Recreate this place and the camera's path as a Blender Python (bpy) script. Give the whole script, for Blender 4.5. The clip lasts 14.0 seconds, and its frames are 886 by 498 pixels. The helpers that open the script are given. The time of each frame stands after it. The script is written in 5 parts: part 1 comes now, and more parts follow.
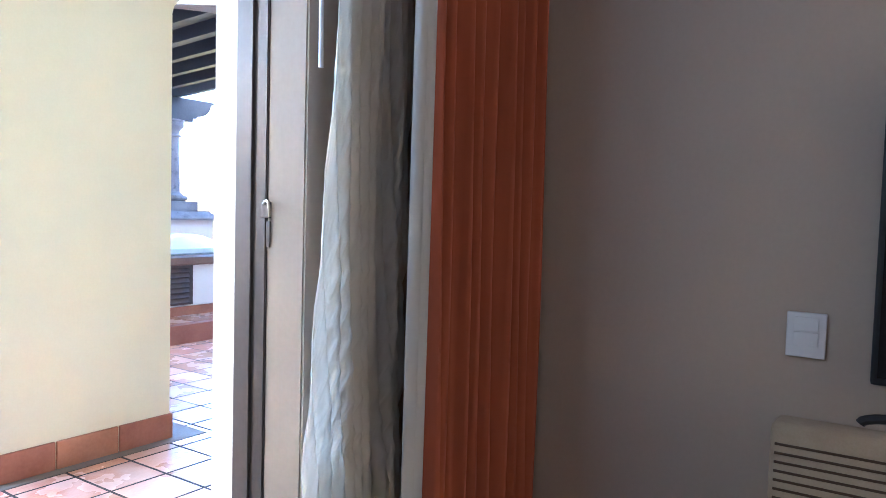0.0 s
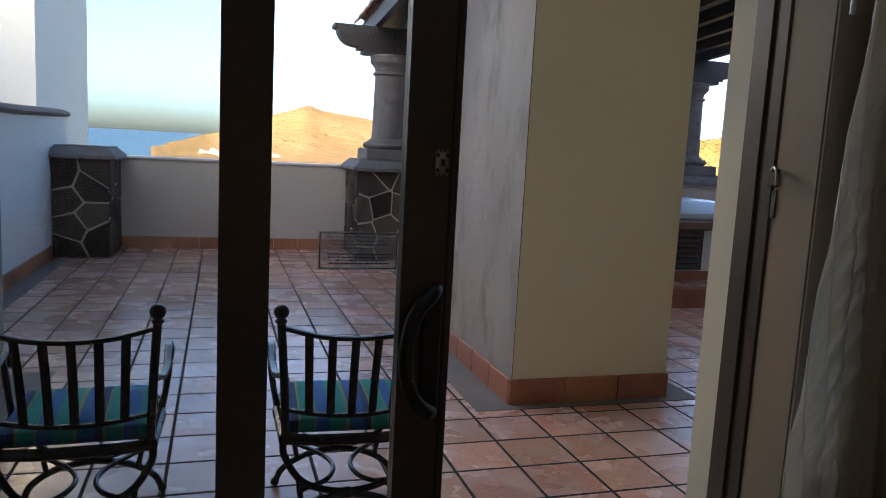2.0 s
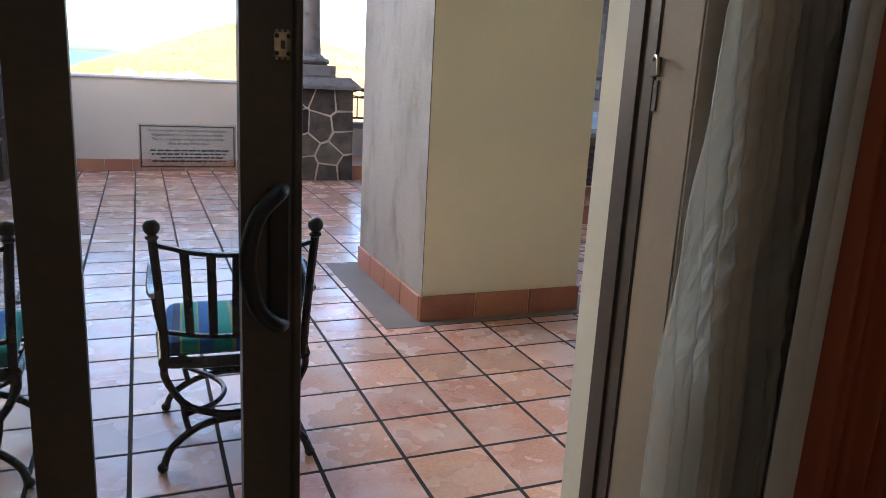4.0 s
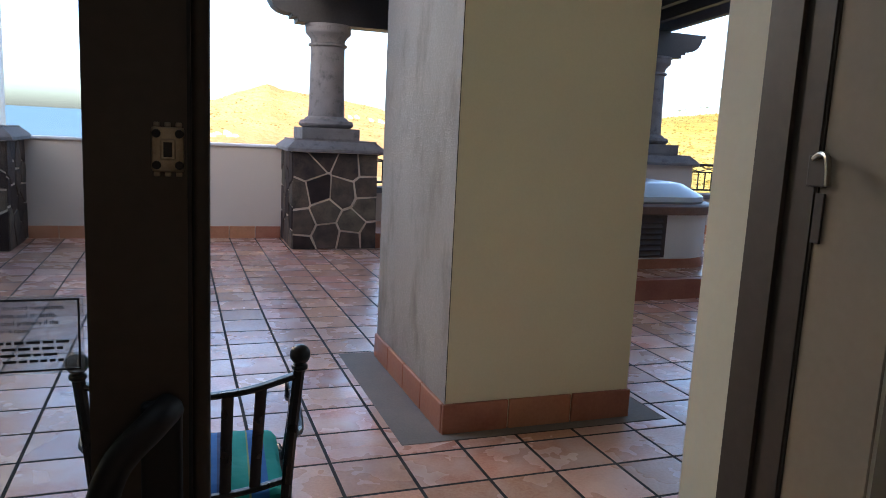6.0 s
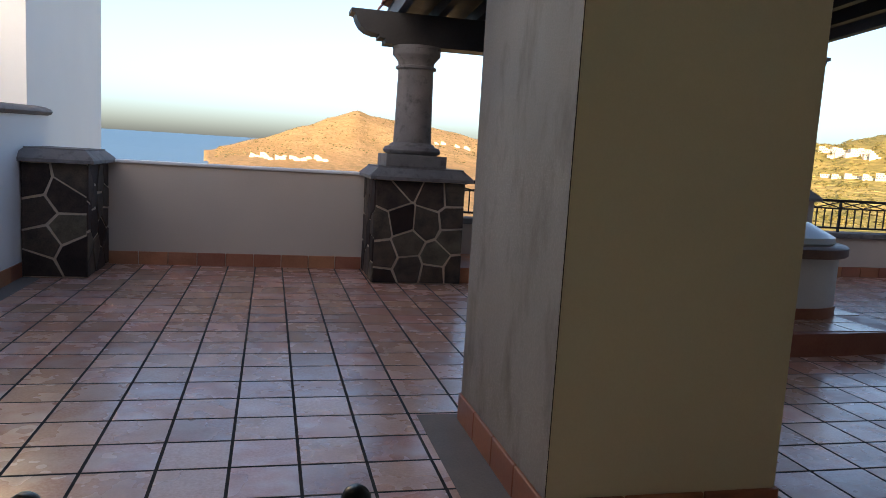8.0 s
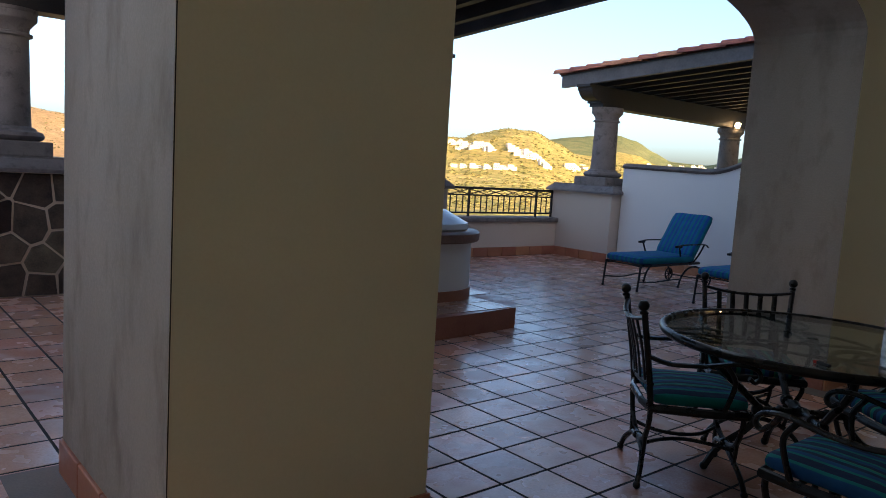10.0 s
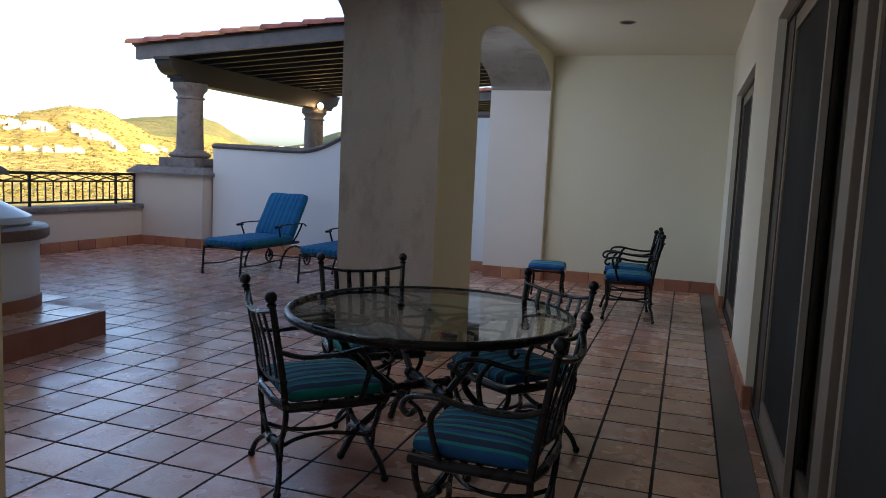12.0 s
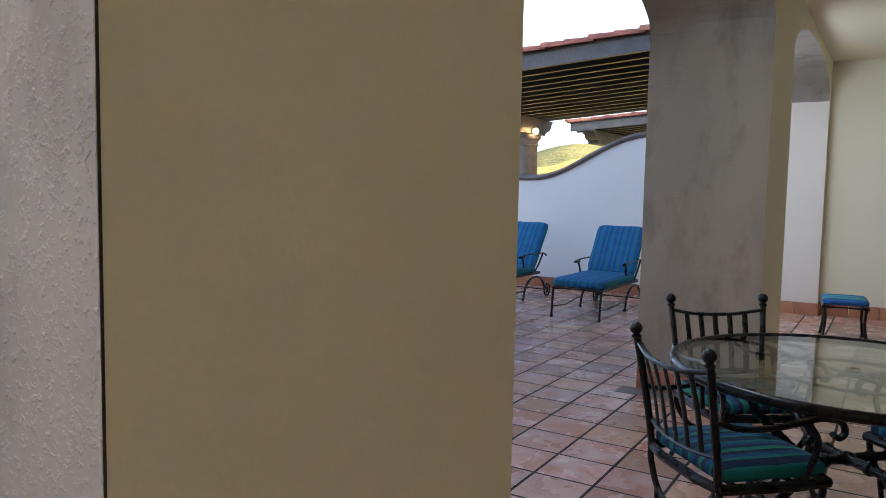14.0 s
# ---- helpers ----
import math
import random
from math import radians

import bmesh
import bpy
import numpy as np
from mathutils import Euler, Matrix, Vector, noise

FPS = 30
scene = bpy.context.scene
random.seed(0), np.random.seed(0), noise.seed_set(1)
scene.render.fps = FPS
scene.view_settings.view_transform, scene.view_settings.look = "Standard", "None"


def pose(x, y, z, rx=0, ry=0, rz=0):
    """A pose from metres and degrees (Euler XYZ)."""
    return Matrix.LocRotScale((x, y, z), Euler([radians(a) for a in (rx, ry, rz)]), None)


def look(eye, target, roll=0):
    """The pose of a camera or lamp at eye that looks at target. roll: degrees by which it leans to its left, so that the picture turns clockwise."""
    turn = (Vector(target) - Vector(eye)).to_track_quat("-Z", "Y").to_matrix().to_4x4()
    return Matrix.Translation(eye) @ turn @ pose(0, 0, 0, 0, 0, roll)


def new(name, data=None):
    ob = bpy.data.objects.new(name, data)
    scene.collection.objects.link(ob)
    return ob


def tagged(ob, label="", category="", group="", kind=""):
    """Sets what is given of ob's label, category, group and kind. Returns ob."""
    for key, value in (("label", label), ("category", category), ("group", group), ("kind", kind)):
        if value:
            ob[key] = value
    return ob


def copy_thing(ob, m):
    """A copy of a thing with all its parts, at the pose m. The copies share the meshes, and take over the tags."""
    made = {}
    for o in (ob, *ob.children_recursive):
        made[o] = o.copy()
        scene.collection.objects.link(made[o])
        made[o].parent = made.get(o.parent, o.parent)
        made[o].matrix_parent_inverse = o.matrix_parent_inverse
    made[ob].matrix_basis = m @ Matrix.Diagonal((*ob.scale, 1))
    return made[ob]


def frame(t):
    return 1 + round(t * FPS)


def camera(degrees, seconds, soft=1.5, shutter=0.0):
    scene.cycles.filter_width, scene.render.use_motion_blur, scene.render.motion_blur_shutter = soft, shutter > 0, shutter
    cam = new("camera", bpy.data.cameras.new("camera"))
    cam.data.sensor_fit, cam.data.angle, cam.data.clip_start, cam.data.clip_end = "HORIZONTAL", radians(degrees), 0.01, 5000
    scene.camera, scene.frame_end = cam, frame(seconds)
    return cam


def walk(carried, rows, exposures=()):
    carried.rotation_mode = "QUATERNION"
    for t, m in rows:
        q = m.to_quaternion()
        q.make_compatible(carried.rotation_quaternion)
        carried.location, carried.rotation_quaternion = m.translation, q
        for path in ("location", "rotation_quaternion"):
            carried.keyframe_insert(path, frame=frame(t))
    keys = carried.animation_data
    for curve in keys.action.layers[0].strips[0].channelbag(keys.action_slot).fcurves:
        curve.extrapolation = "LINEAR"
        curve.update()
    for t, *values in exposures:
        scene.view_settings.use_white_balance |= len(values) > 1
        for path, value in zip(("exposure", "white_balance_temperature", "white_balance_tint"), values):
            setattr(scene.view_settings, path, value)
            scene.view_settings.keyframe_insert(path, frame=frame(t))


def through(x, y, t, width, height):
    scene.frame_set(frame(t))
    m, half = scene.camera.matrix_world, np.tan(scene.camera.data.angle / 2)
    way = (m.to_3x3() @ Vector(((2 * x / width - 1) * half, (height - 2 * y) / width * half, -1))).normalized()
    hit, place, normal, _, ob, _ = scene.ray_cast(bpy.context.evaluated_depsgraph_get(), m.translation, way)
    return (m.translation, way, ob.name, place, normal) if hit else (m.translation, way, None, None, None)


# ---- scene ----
cam = camera(62.5, 14.0, 0.7)
PATH = [
    (0, (-0.255, -0.546, 1.466), (1.402, 0.57, 1.357), 1.6),
    (0.5, (-0.212, -0.576, 1.468), (1.107, 0.923, 1.35), 1.9),
    (1, (-0.202, -0.593, 1.495), (0.793, 1.136, 1.351), 2.8),
    (1.5, (-0.205, -0.578, 1.484), (0.573, 1.256, 1.304), 3.4),
    (2, (-0.21, -0.556, 1.468), (0.376, 1.338, 1.208), 3.0),
    (2.2, (-0.212, -0.553, 1.46), (0.317, 1.351, 1.151), 2.7),
    (2.5, (-0.209, -0.546, 1.445), (0.282, 1.353, 1.055), 2.4),
    (3, (-0.126, -0.533, 1.401), (0.536, 1.291, 0.92), 2.2),
    (5.5, (0.117, -0.129, 1.456), (0.897, 1.676, 1.094), 2.7),
    (6, (0.227, 0.108, 1.476), (0.909, 1.962, 1.165), 2.8),
    (6.5, (0.274, 0.342, 1.476), (0.843, 2.24, 1.202), 2.7),
    (7, (0.302, 0.547, 1.485), (0.681, 2.495, 1.237), 3.1),
    (9.3, (0.566, 1.006, 1.49), (1.479, 2.767, 1.242), 3.8),
    (9.5, (0.616, 1.073, 1.482), (1.635, 2.778, 1.244), 3.7),
    (10, (0.681, 1.147, 1.479), (1.964, 2.665, 1.257), 3.6),
    (10.5, (0.722, 1.249, 1.475), (2.255, 2.516, 1.262), 2.9),
    (11, (0.761, 1.342, 1.47), (2.482, 2.337, 1.248), 2.5),
    (11.5, (0.801, 1.409, 1.459), (2.626, 2.195, 1.235), 2.4),
    (12, (0.947, 1.49, 1.453), (2.836, 2.111, 1.241), 2.6),
    (12.5, (1.052, 1.608, 1.455), (2.982, 2.084, 1.244), 2.5),
    (13, (1.078, 1.853, 1.458), (3.028, 2.243, 1.244), 1.7),
    (13.5, (1.043, 2.168, 1.441), (2.938, 2.781, 1.263), 2.2),
    (14, (0.977, 2.588, 1.452), (2.673, 3.636, 1.291), 1.1),
]
EXPOSURES = ((0, 5.55, 4700, 13), (0.5, 4.4, 4600, 13), (1, 3.6, 5100, 13), (1.5, 2.5, 5400, 12), (2.5, 2.45, 5900, 12), (3, 3.05, 5900, 12), (5.5, 3.6, 5500, 11), (6, 2.7, 5700, 11), (6.5, 1.75, 5900, 12), (9.3, 1.6, 6000, 12), (10.5, 1.85, 5600, 12), (11, 1.9, 5600, 12), (12, 2.2, 6000, 14), (13, 2.6, 6250, 15), (13.5, 2.9, 6300, 14), (14, 3.0, 6200, 13))
walk(cam, [(t, look(eye, target, roll)) for t, eye, target, roll in PATH], EXPOSURES)

# ---- light ----
world = bpy.data.worlds.new("sky")
scene.world = world
world.use_nodes = True
sky = world.node_tree.nodes.new("ShaderNodeTexSky")
sky.sky_type = "NISHITA"
sky.sun_disc = False
SUN_EL, SUN_AZ = radians(9), radians(200)
sky.sun_elevation, sky.sun_rotation = SUN_EL, SUN_AZ
sky.air_density, sky.dust_density, sky.ozone_density = 0.6, 2.85, 0.5
back = world.node_tree.nodes["Background"]
world.node_tree.links.new(sky.outputs[0], back.inputs[0])
back.inputs[1].default_value = 0.15
sun = new("sun", bpy.data.lights.new("sun", "SUN"))
sun.data.energy, sun.data.angle, sun.data.color = 4.2, radians(0.5), (1.0, 0.68, 0.32)
sun_way = Vector((math.sin(SUN_AZ) * math.cos(SUN_EL), math.cos(SUN_AZ) * math.cos(SUN_EL), math.sin(SUN_EL)))
sun.matrix_basis = look(sun_way * 60, (0, 0, 0))


def sky_lamp(name, x, y, z, to, w, h, watts):
    """An added area lamp that tops up the sky's light in an opening."""
    ob = new(name, bpy.data.lights.new(name, "AREA"))
    ob.data.shape, ob.data.size, ob.data.size_y, ob.data.energy, ob.data.color = "RECTANGLE", w, h, watts, (0.80, 0.91, 1.0)
    ob.matrix_basis = look((x, y, z), to)
    return ob


sky_lamp("arch_skylight_1", -0.1, 4.05, 2.72, (0.03, 1.6, 0.6), 1.5, 0.35, 4.0)
sky_lamp("arch_skylight_2", 4.2, 4.05, 2.74, (4.2, 1.6, 0.6), 2.6, 0.35, 2.8)
sky_lamp("arch_skylight_3", 8.65, 4.08, 2.3, (10.3, 1.6, 1.0), 1.7, 0.5, 3.8)
sky_lamp("door_skylight", 0.15, 0.74, 2.36, (0.15, -1.6, 1.0), 0.8, 0.14, 0.2)


# Added warm fill for the room; source assumed from a door glint.
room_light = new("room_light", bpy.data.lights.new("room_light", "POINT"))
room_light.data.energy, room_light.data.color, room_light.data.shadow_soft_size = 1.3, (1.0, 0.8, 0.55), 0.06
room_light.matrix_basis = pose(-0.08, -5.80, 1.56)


# ---- materials ----
def nodes_of(name):
    m = bpy.data.materials.new(name)
    m.use_nodes = True
    t = m.node_tree
    return m, t, t.nodes["Principled BSDF"], t.links.new


def surf(name, a, b, rough=0.6, metal=0.0, big=1.2, fine=40.0, bump=0.15, depth=0.004, vary=0.0, stain=None, rspan=0.12, spec=0.5, own=False, upright=1.0, lumps=False):
    """Two-tone paint or stone: slow blotches, fine grain, relief, and a change from piece to piece."""
    m, t, p, link = nodes_of(name)
    new_node = t.nodes.new
    if own:
        place = new_node("ShaderNodeTexCoord").outputs["Object"]
    else:
        place = new_node("ShaderNodeNewGeometry").outputs["Position"]
    grain_place = place
    if upright != 1.0:
        squeeze = new_node("ShaderNodeVectorMath")
        squeeze.operation = "MULTIPLY"
        squeeze.inputs[1].default_value = (1.0, 1.0, upright)
        link(place, squeeze.inputs[0])
        place = squeeze.outputs[0]
    n1, n2 = new_node("ShaderNodeTexNoise"), new_node("ShaderNodeTexNoise")
    n1.inputs["Scale"].default_value, n1.inputs["Detail"].default_value = big, 6
    n2.inputs["Scale"].default_value, n2.inputs["Detail"].default_value = fine, 4
    link(place, n1.inputs["Vector"]), link(grain_place, n2.inputs["Vector"])
    add = new_node("ShaderNodeMath")
    add.operation = "MULTIPLY_ADD"
    link(n2.outputs["Fac"], add.inputs[0])
    add.inputs[1].default_value = 0.45
    link(n1.outputs["Fac"], add.inputs[2])
    ramp = new_node("ShaderNodeValToRGB")
    ramp.color_ramp.elements[0].position, ramp.color_ramp.elements[1].position = 0.5, 0.95
    ramp.color_ramp.elements[0].color, ramp.color_ramp.elements[1].color = (*a, 1), (*b, 1)
    link(add.outputs[0], ramp.inputs[0])
    colour = ramp.outputs[0]
    if stain:
        n3 = new_node("ShaderNodeTexNoise")
        n3.inputs["Scale"].default_value, n3.inputs["Detail"].default_value = big * 2.3, 8
        n3.inputs["Roughness"].default_value = 0.65
        link(place, n3.inputs["Vector"])
        sr = new_node("ShaderNodeValToRGB")
        sr.color_ramp.elements[0].position, sr.color_ramp.elements[1].position = 0.52, 0.7
        link(n3.outputs["Fac"], sr.inputs[0])
        mx = new_node("ShaderNodeMix")
        mx.data_type = "RGBA"
        link(sr.outputs[0], mx.inputs[0]), link(colour, mx.inputs[6])
        mx.inputs[7].default_value = (*stain, 1)
        colour = mx.outputs[2]
    if vary:
        rnd = new_node("ShaderNodeObjectInfo")
        hs = new_node("ShaderNodeHueSaturation")
        mr = new_node("ShaderNodeMapRange")
        mr.inputs[3].default_value, mr.inputs[4].default_value = 1 - vary, 1 + vary
        link(rnd.outputs["Random"], mr.inputs[0]), link(mr.outputs[0], hs.inputs["Value"])
        mh = new_node("ShaderNodeMapRange")
        mh.inputs[3].default_value, mh.inputs[4].default_value = 0.5 - vary * 0.05, 0.5 + vary * 0.05
        link(rnd.outputs["Random"], mh.inputs[0]), link(mh.outputs[0], hs.inputs["Hue"])
        link(colour, hs.inputs["Color"])
        colour = hs.outputs[0]
    link(colour, p.inputs["Base Color"])
    rr = new_node("ShaderNodeMapRange")
    rr.inputs[1].default_value, rr.inputs[2].default_value = 0.3, 0.7
    rr.inputs[3].default_value, rr.inputs[4].default_value = max(0.02, rough - rspan), min(1, rough + rspan)
    link(n1.outputs["Fac"], rr.inputs[0]), link(rr.outputs[0], p.inputs["Roughness"])
    p.inputs["Metallic"].default_value = metal
    p.inputs["Specular IOR Level"].default_value = spec
    if bump:
        bm_ = new_node("ShaderNodeBump")
        bm_.inputs["Strength"].default_value, bm_.inputs["Distance"].default_value = bump, depth
        height = n2.outputs["Fac"]
        if lumps:
            lr = new_node("ShaderNodeMapRange")
            lr.interpolation_type = "SMOOTHSTEP"
            lr.inputs[1].default_value, lr.inputs[2].default_value = 0.51, 0.72
            link(height, lr.inputs[0])
            height = lr.outputs[0]
        link(height, bm_.inputs["Height"]), link(bm_.outputs[0], p.inputs["Normal"])
    return m


def plain(name, c, rough=0.5, metal=0.0, glow=0.0):
    m, t, p, link = nodes_of(name)
    p.inputs["Base Color"].default_value, p.inputs["Roughness"].default_value, p.inputs["Metallic"].default_value = (*c, 1), rough, metal
    if glow:
        p.inputs["Emission Color"].default_value, p.inputs["Emission Strength"].default_value = (*c, 1), glow
    return m


def striped(name, axis, period, stops, rough=0.85):
    """Woven awning cloth with stripes across one axis of the cushion."""
    m, t, p, link = nodes_of(name)
    nn = t.nodes.new
    co, sep = nn("ShaderNodeTexCoord"), nn("ShaderNodeSeparateXYZ")
    link(co.outputs["Object"], sep.inputs[0])
    sc, fr = nn("ShaderNodeMath"), nn("ShaderNodeMath")
    sc.operation, fr.operation = "DIVIDE", "FRACT"
    link(sep.outputs["XYZ".index(axis)], sc.inputs[0])
    sc.inputs[1].default_value = period
    link(sc.outputs[0], fr.inputs[0])
    ramp = nn("ShaderNodeValToRGB")
    ramp.color_ramp.interpolation = "CONSTANT"
    for i, (pos, col) in enumerate(stops):
        el = ramp.color_ramp.elements[i] if i < 2 else ramp.color_ramp.elements.new(pos)
        el.position, el.color = pos, (*col, 1)
    link(fr.outputs[0], ramp.inputs[0])
    n = nn("ShaderNodeTexNoise")
    n.inputs["Scale"].default_value, n.inputs["Detail"].default_value = 9, 6
    link(co.outputs["Object"], n.inputs["Vector"])
    mr, hs = nn("ShaderNodeMapRange"), nn("ShaderNodeHueSaturation")
    mr.inputs[3].default_value, mr.inputs[4].default_value = 0.7, 1.3
    link(n.outputs["Fac"], mr.inputs[0]), link(mr.outputs[0], hs.inputs["Value"]), link(ramp.outputs[0], hs.inputs["Color"])
    link(hs.outputs[0], p.inputs["Base Color"])
    p.inputs["Roughness"].default_value = rough
    w = nn("ShaderNodeTexNoise")
    w.inputs["Scale"].default_value = 14
    link(co.outputs["Object"], w.inputs["Vector"])
    b = nn("ShaderNodeBump")
    b.inputs["Strength"].default_value, b.inputs["Distance"].default_value = 0.5, 0.02
    link(w.outputs["Fac"], b.inputs["Height"]), link(b.outputs[0], p.inputs["Normal"])
    return m


def pane_glass(name, tint, gloss=0.02):
    """Clear sheet: see-through, with a mirror that grows towards a grazing look."""
    m = bpy.data.materials.new(name)
    m.use_nodes = True
    t = m.node_tree
    t.nodes.remove(t.nodes["Principled BSDF"])
    tr, gl, mx, lw, pw, ma = (t.nodes.new(k) for k in ("ShaderNodeBsdfTransparent", "ShaderNodeBsdfGlossy", "ShaderNodeMixShader", "ShaderNodeLayerWeight", "ShaderNodeMath", "ShaderNodeMath"))
    tr.inputs[0].default_value = (*tint, 1)
    gl.inputs["Roughness"].default_value = gloss
    lw.inputs[0].default_value = 0.5
    pw.operation, ma.operation = "POWER", "MULTIPLY_ADD"
    pw.inputs[1].default_value = 4.0
    ma.inputs[1].default_value, ma.inputs[2].default_value = 0.85, 0.035
    t.links.new(lw.outputs["Facing"], pw.inputs[0]), t.links.new(pw.outputs[0], ma.inputs[0]), t.links.new(ma.outputs[0], mx.inputs[0])
    t.links.new(tr.outputs[0], mx.inputs[1]), t.links.new(gl.outputs[0], mx.inputs[2])
    t.links.new(mx.outputs[0], t.nodes["Material Output"].inputs[0])
    return m


def sticker_film(name):
    """Clear film with a milky haze."""
    m = bpy.data.materials.new(name)
    m.use_nodes = True
    t = m.node_tree
    p = t.nodes["Principled BSDF"]
    tr, mx = t.nodes.new("ShaderNodeBsdfTransparent"), t.nodes.new("ShaderNodeMixShader")
    p.inputs["Base Color"].default_value, p.inputs["Roughness"].default_value = (0.8, 0.8, 0.82, 1), 0.5
    mx.inputs[0].default_value = 0.22
    t.links.new(tr.outputs[0], mx.inputs[1]), t.links.new(p.outputs[0], mx.inputs[2])
    t.links.new(mx.outputs[0], t.nodes["Material Output"].inputs[0])
    return m


def cloth(name, c, through=0.3, rough=0.9):
    m, t, p, link = nodes_of(name)
    p.inputs["Base Color"].default_value, p.inputs["Roughness"].default_value = (*c, 1), rough
    tr, mx = t.nodes.new("ShaderNodeBsdfTranslucent"), t.nodes.new("ShaderNodeMixShader")
    tr.inputs[0].default_value = (*c, 1)
    mx.inputs[0].default_value = through
    link(p.outputs[0], mx.inputs[1]), link(tr.outputs[0], mx.inputs[2])
    link(mx.outputs[0], t.nodes["Material Output"].inputs[0])
    return m


def tile_clay(name, islands=False):
    """Sealed handmade clay tile: each one with its own tone, pale worn patches and dull spots."""
    m, t, p, link = nodes_of(name)
    nn = t.nodes.new
    pos = nn("ShaderNodeNewGeometry")
    own = pos.outputs["Random Per Island"] if islands else nn("ShaderNodeObjectInfo").outputs["Random"]
    shift, mv = nn("ShaderNodeMath"), nn("ShaderNodeVectorMath")
    shift.operation, mv.operation = "MULTIPLY", "ADD"
    shift.inputs[1].default_value = 37.0
    link(own, shift.inputs[0]), link(pos.outputs["Position"], mv.inputs[0]), link(shift.outputs[0], mv.inputs[1])

    def grain(scale, detail, rough=0.6):
        n = nn("ShaderNodeTexNoise")
        n.inputs["Scale"].default_value, n.inputs["Detail"].default_value, n.inputs["Roughness"].default_value = scale, detail, rough
        link(mv.outputs[0], n.inputs["Vector"])
        return n.outputs["Fac"]

    def span(source, a, b, c, d):
        r = nn("ShaderNodeMapRange")
        for k, v in enumerate((a, b, c, d)):
            r.inputs[k + 1].default_value = v
        link(source, r.inputs[0])
        return r.outputs[0]

    def blend(fac, a, b):
        x = nn("ShaderNodeMix")
        x.data_type = "RGBA"
        link(fac, x.inputs[0])
        for k, v in ((6, a), (7, b)):
            if isinstance(v, tuple):
                x.inputs[k].default_value = (*v, 1)
            else:
                link(v, x.inputs[k])
        return x.outputs[2]

    slow, mid, fine = grain(3.0, 3), grain(4.2, 2, 0.5), grain(70, 4)
    c = blend(span(fine, 0.3, 0.7, 0, 1), (0.50, 0.25, 0.165), (0.62, 0.345, 0.24))
    c = blend(span(slow, 0.5, 0.85, 0, 0.4), c, (0.38, 0.15, 0.09))
    worn, part_of = nn("ShaderNodeMath"), nn("ShaderNodeMath")
    part_of.operation, worn.operation = "FRACT", "MULTIPLY"
    link(shift.outputs[0], part_of.inputs[0])
    link(span(part_of.outputs[0], 0.2, 1, 0.2, 1), worn.inputs[0]), link(span(mid, 0.42, 0.68, 0, 0.85), worn.inputs[1])
    c = blend(worn.outputs[0], c, (0.66, 0.50, 0.42))
    hs = nn("ShaderNodeHueSaturation")
    link(span(own, 0, 1, 0.82, 1.18), hs.inputs["Value"])
    link(span(part_of.outputs[0], 0, 1, 0.51, 0.488), hs.inputs["Hue"]), link(c, hs.inputs["Color"])
    link(hs.outputs[0], p.inputs["Base Color"])
    link(span(slow, 0.3, 0.7, 0.16, 0.36), p.inputs["Roughness"])
    p.inputs["Specular IOR Level"].default_value = 0.75
    bp = nn("ShaderNodeBump")
    bp.inputs["Strength"].default_value, bp.inputs["Distance"].default_value = 0.25, 0.004
    link(mid, bp.inputs["Height"]), link(bp.outputs[0], p.inputs["Normal"])
    return m


YELLOW = surf("yellow_plaster", (0.745, 0.68, 0.47), (0.805, 0.74, 0.53), 0.8, big=0.8, fine=90, bump=0.25, depth=0.002)
CREAM = surf("cream_plaster", (0.74, 0.69, 0.56), (0.79, 0.74, 0.61), 0.8, big=0.8, fine=90, bump=0.2, depth=0.002)
GREY_STUCCO = surf("grey_stucco", (0.265, 0.232, 0.20), (0.36, 0.32, 0.28), 0.9, big=1.5, fine=90, bump=0.45, depth=0.008, stain=(0.215, 0.188, 0.162), spec=0.2, upright=0.45, lumps=True)
WHITE = surf("white_wall_paint", (0.80, 0.785, 0.765), (0.85, 0.835, 0.81), 0.8, big=0.7, fine=70, bump=0.2, depth=0.002)
PARAPET = surf("warm_grey_wall_paint", (0.56, 0.475, 0.395), (0.62, 0.535, 0.45), 0.85, big=0.8, fine=70, bump=0.2, depth=0.002, spec=0.2)
REVEAL = surf("pale_arch_face", (0.70, 0.62, 0.54), (0.76, 0.68, 0.60), 0.85, big=0.8, fine=70, bump=0.2, depth=0.002, spec=0.2)
ROOM = surf("room_wall_paint", (0.46, 0.375, 0.29), (0.50, 0.41, 0.32), 0.75, big=0.7, fine=70, bump=0.15, depth=0.002)
REVEAL_SHADE = surf("darkened_reveal_tan", (0.29, 0.235, 0.17), (0.33, 0.27, 0.20), 0.75, big=0.7, fine=70, bump=0.15, depth=0.002)
PALE = surf("pale_cream_plaster", (0.72, 0.66, 0.50), (0.78, 0.72, 0.56), 0.8, big=0.8, fine=90, bump=0.2, depth=0.002)
CEIL = surf("ceiling_plaster", (0.76, 0.68, 0.50), (0.80, 0.72, 0.54), 0.85, big=0.7, fine=60, bump=0.2, depth=0.002)
GROUT = surf("dark_grout", (0.030, 0.026, 0.024), (0.062, 0.053, 0.048), 0.95, big=3, fine=120, bump=0.3, spec=0.08)
TILE = tile_clay("terracotta_floor_tile")
BASE_TILE = surf("terracotta_base_tile", (0.34, 0.13, 0.065), (0.46, 0.20, 0.11), 0.45, big=5, fine=50, bump=0.15, vary=0.2)
CONCRETE = surf("grey_concrete_strip", (0.15, 0.122, 0.102), (0.22, 0.182, 0.155), 0.75, big=4, fine=90, bump=0.3)
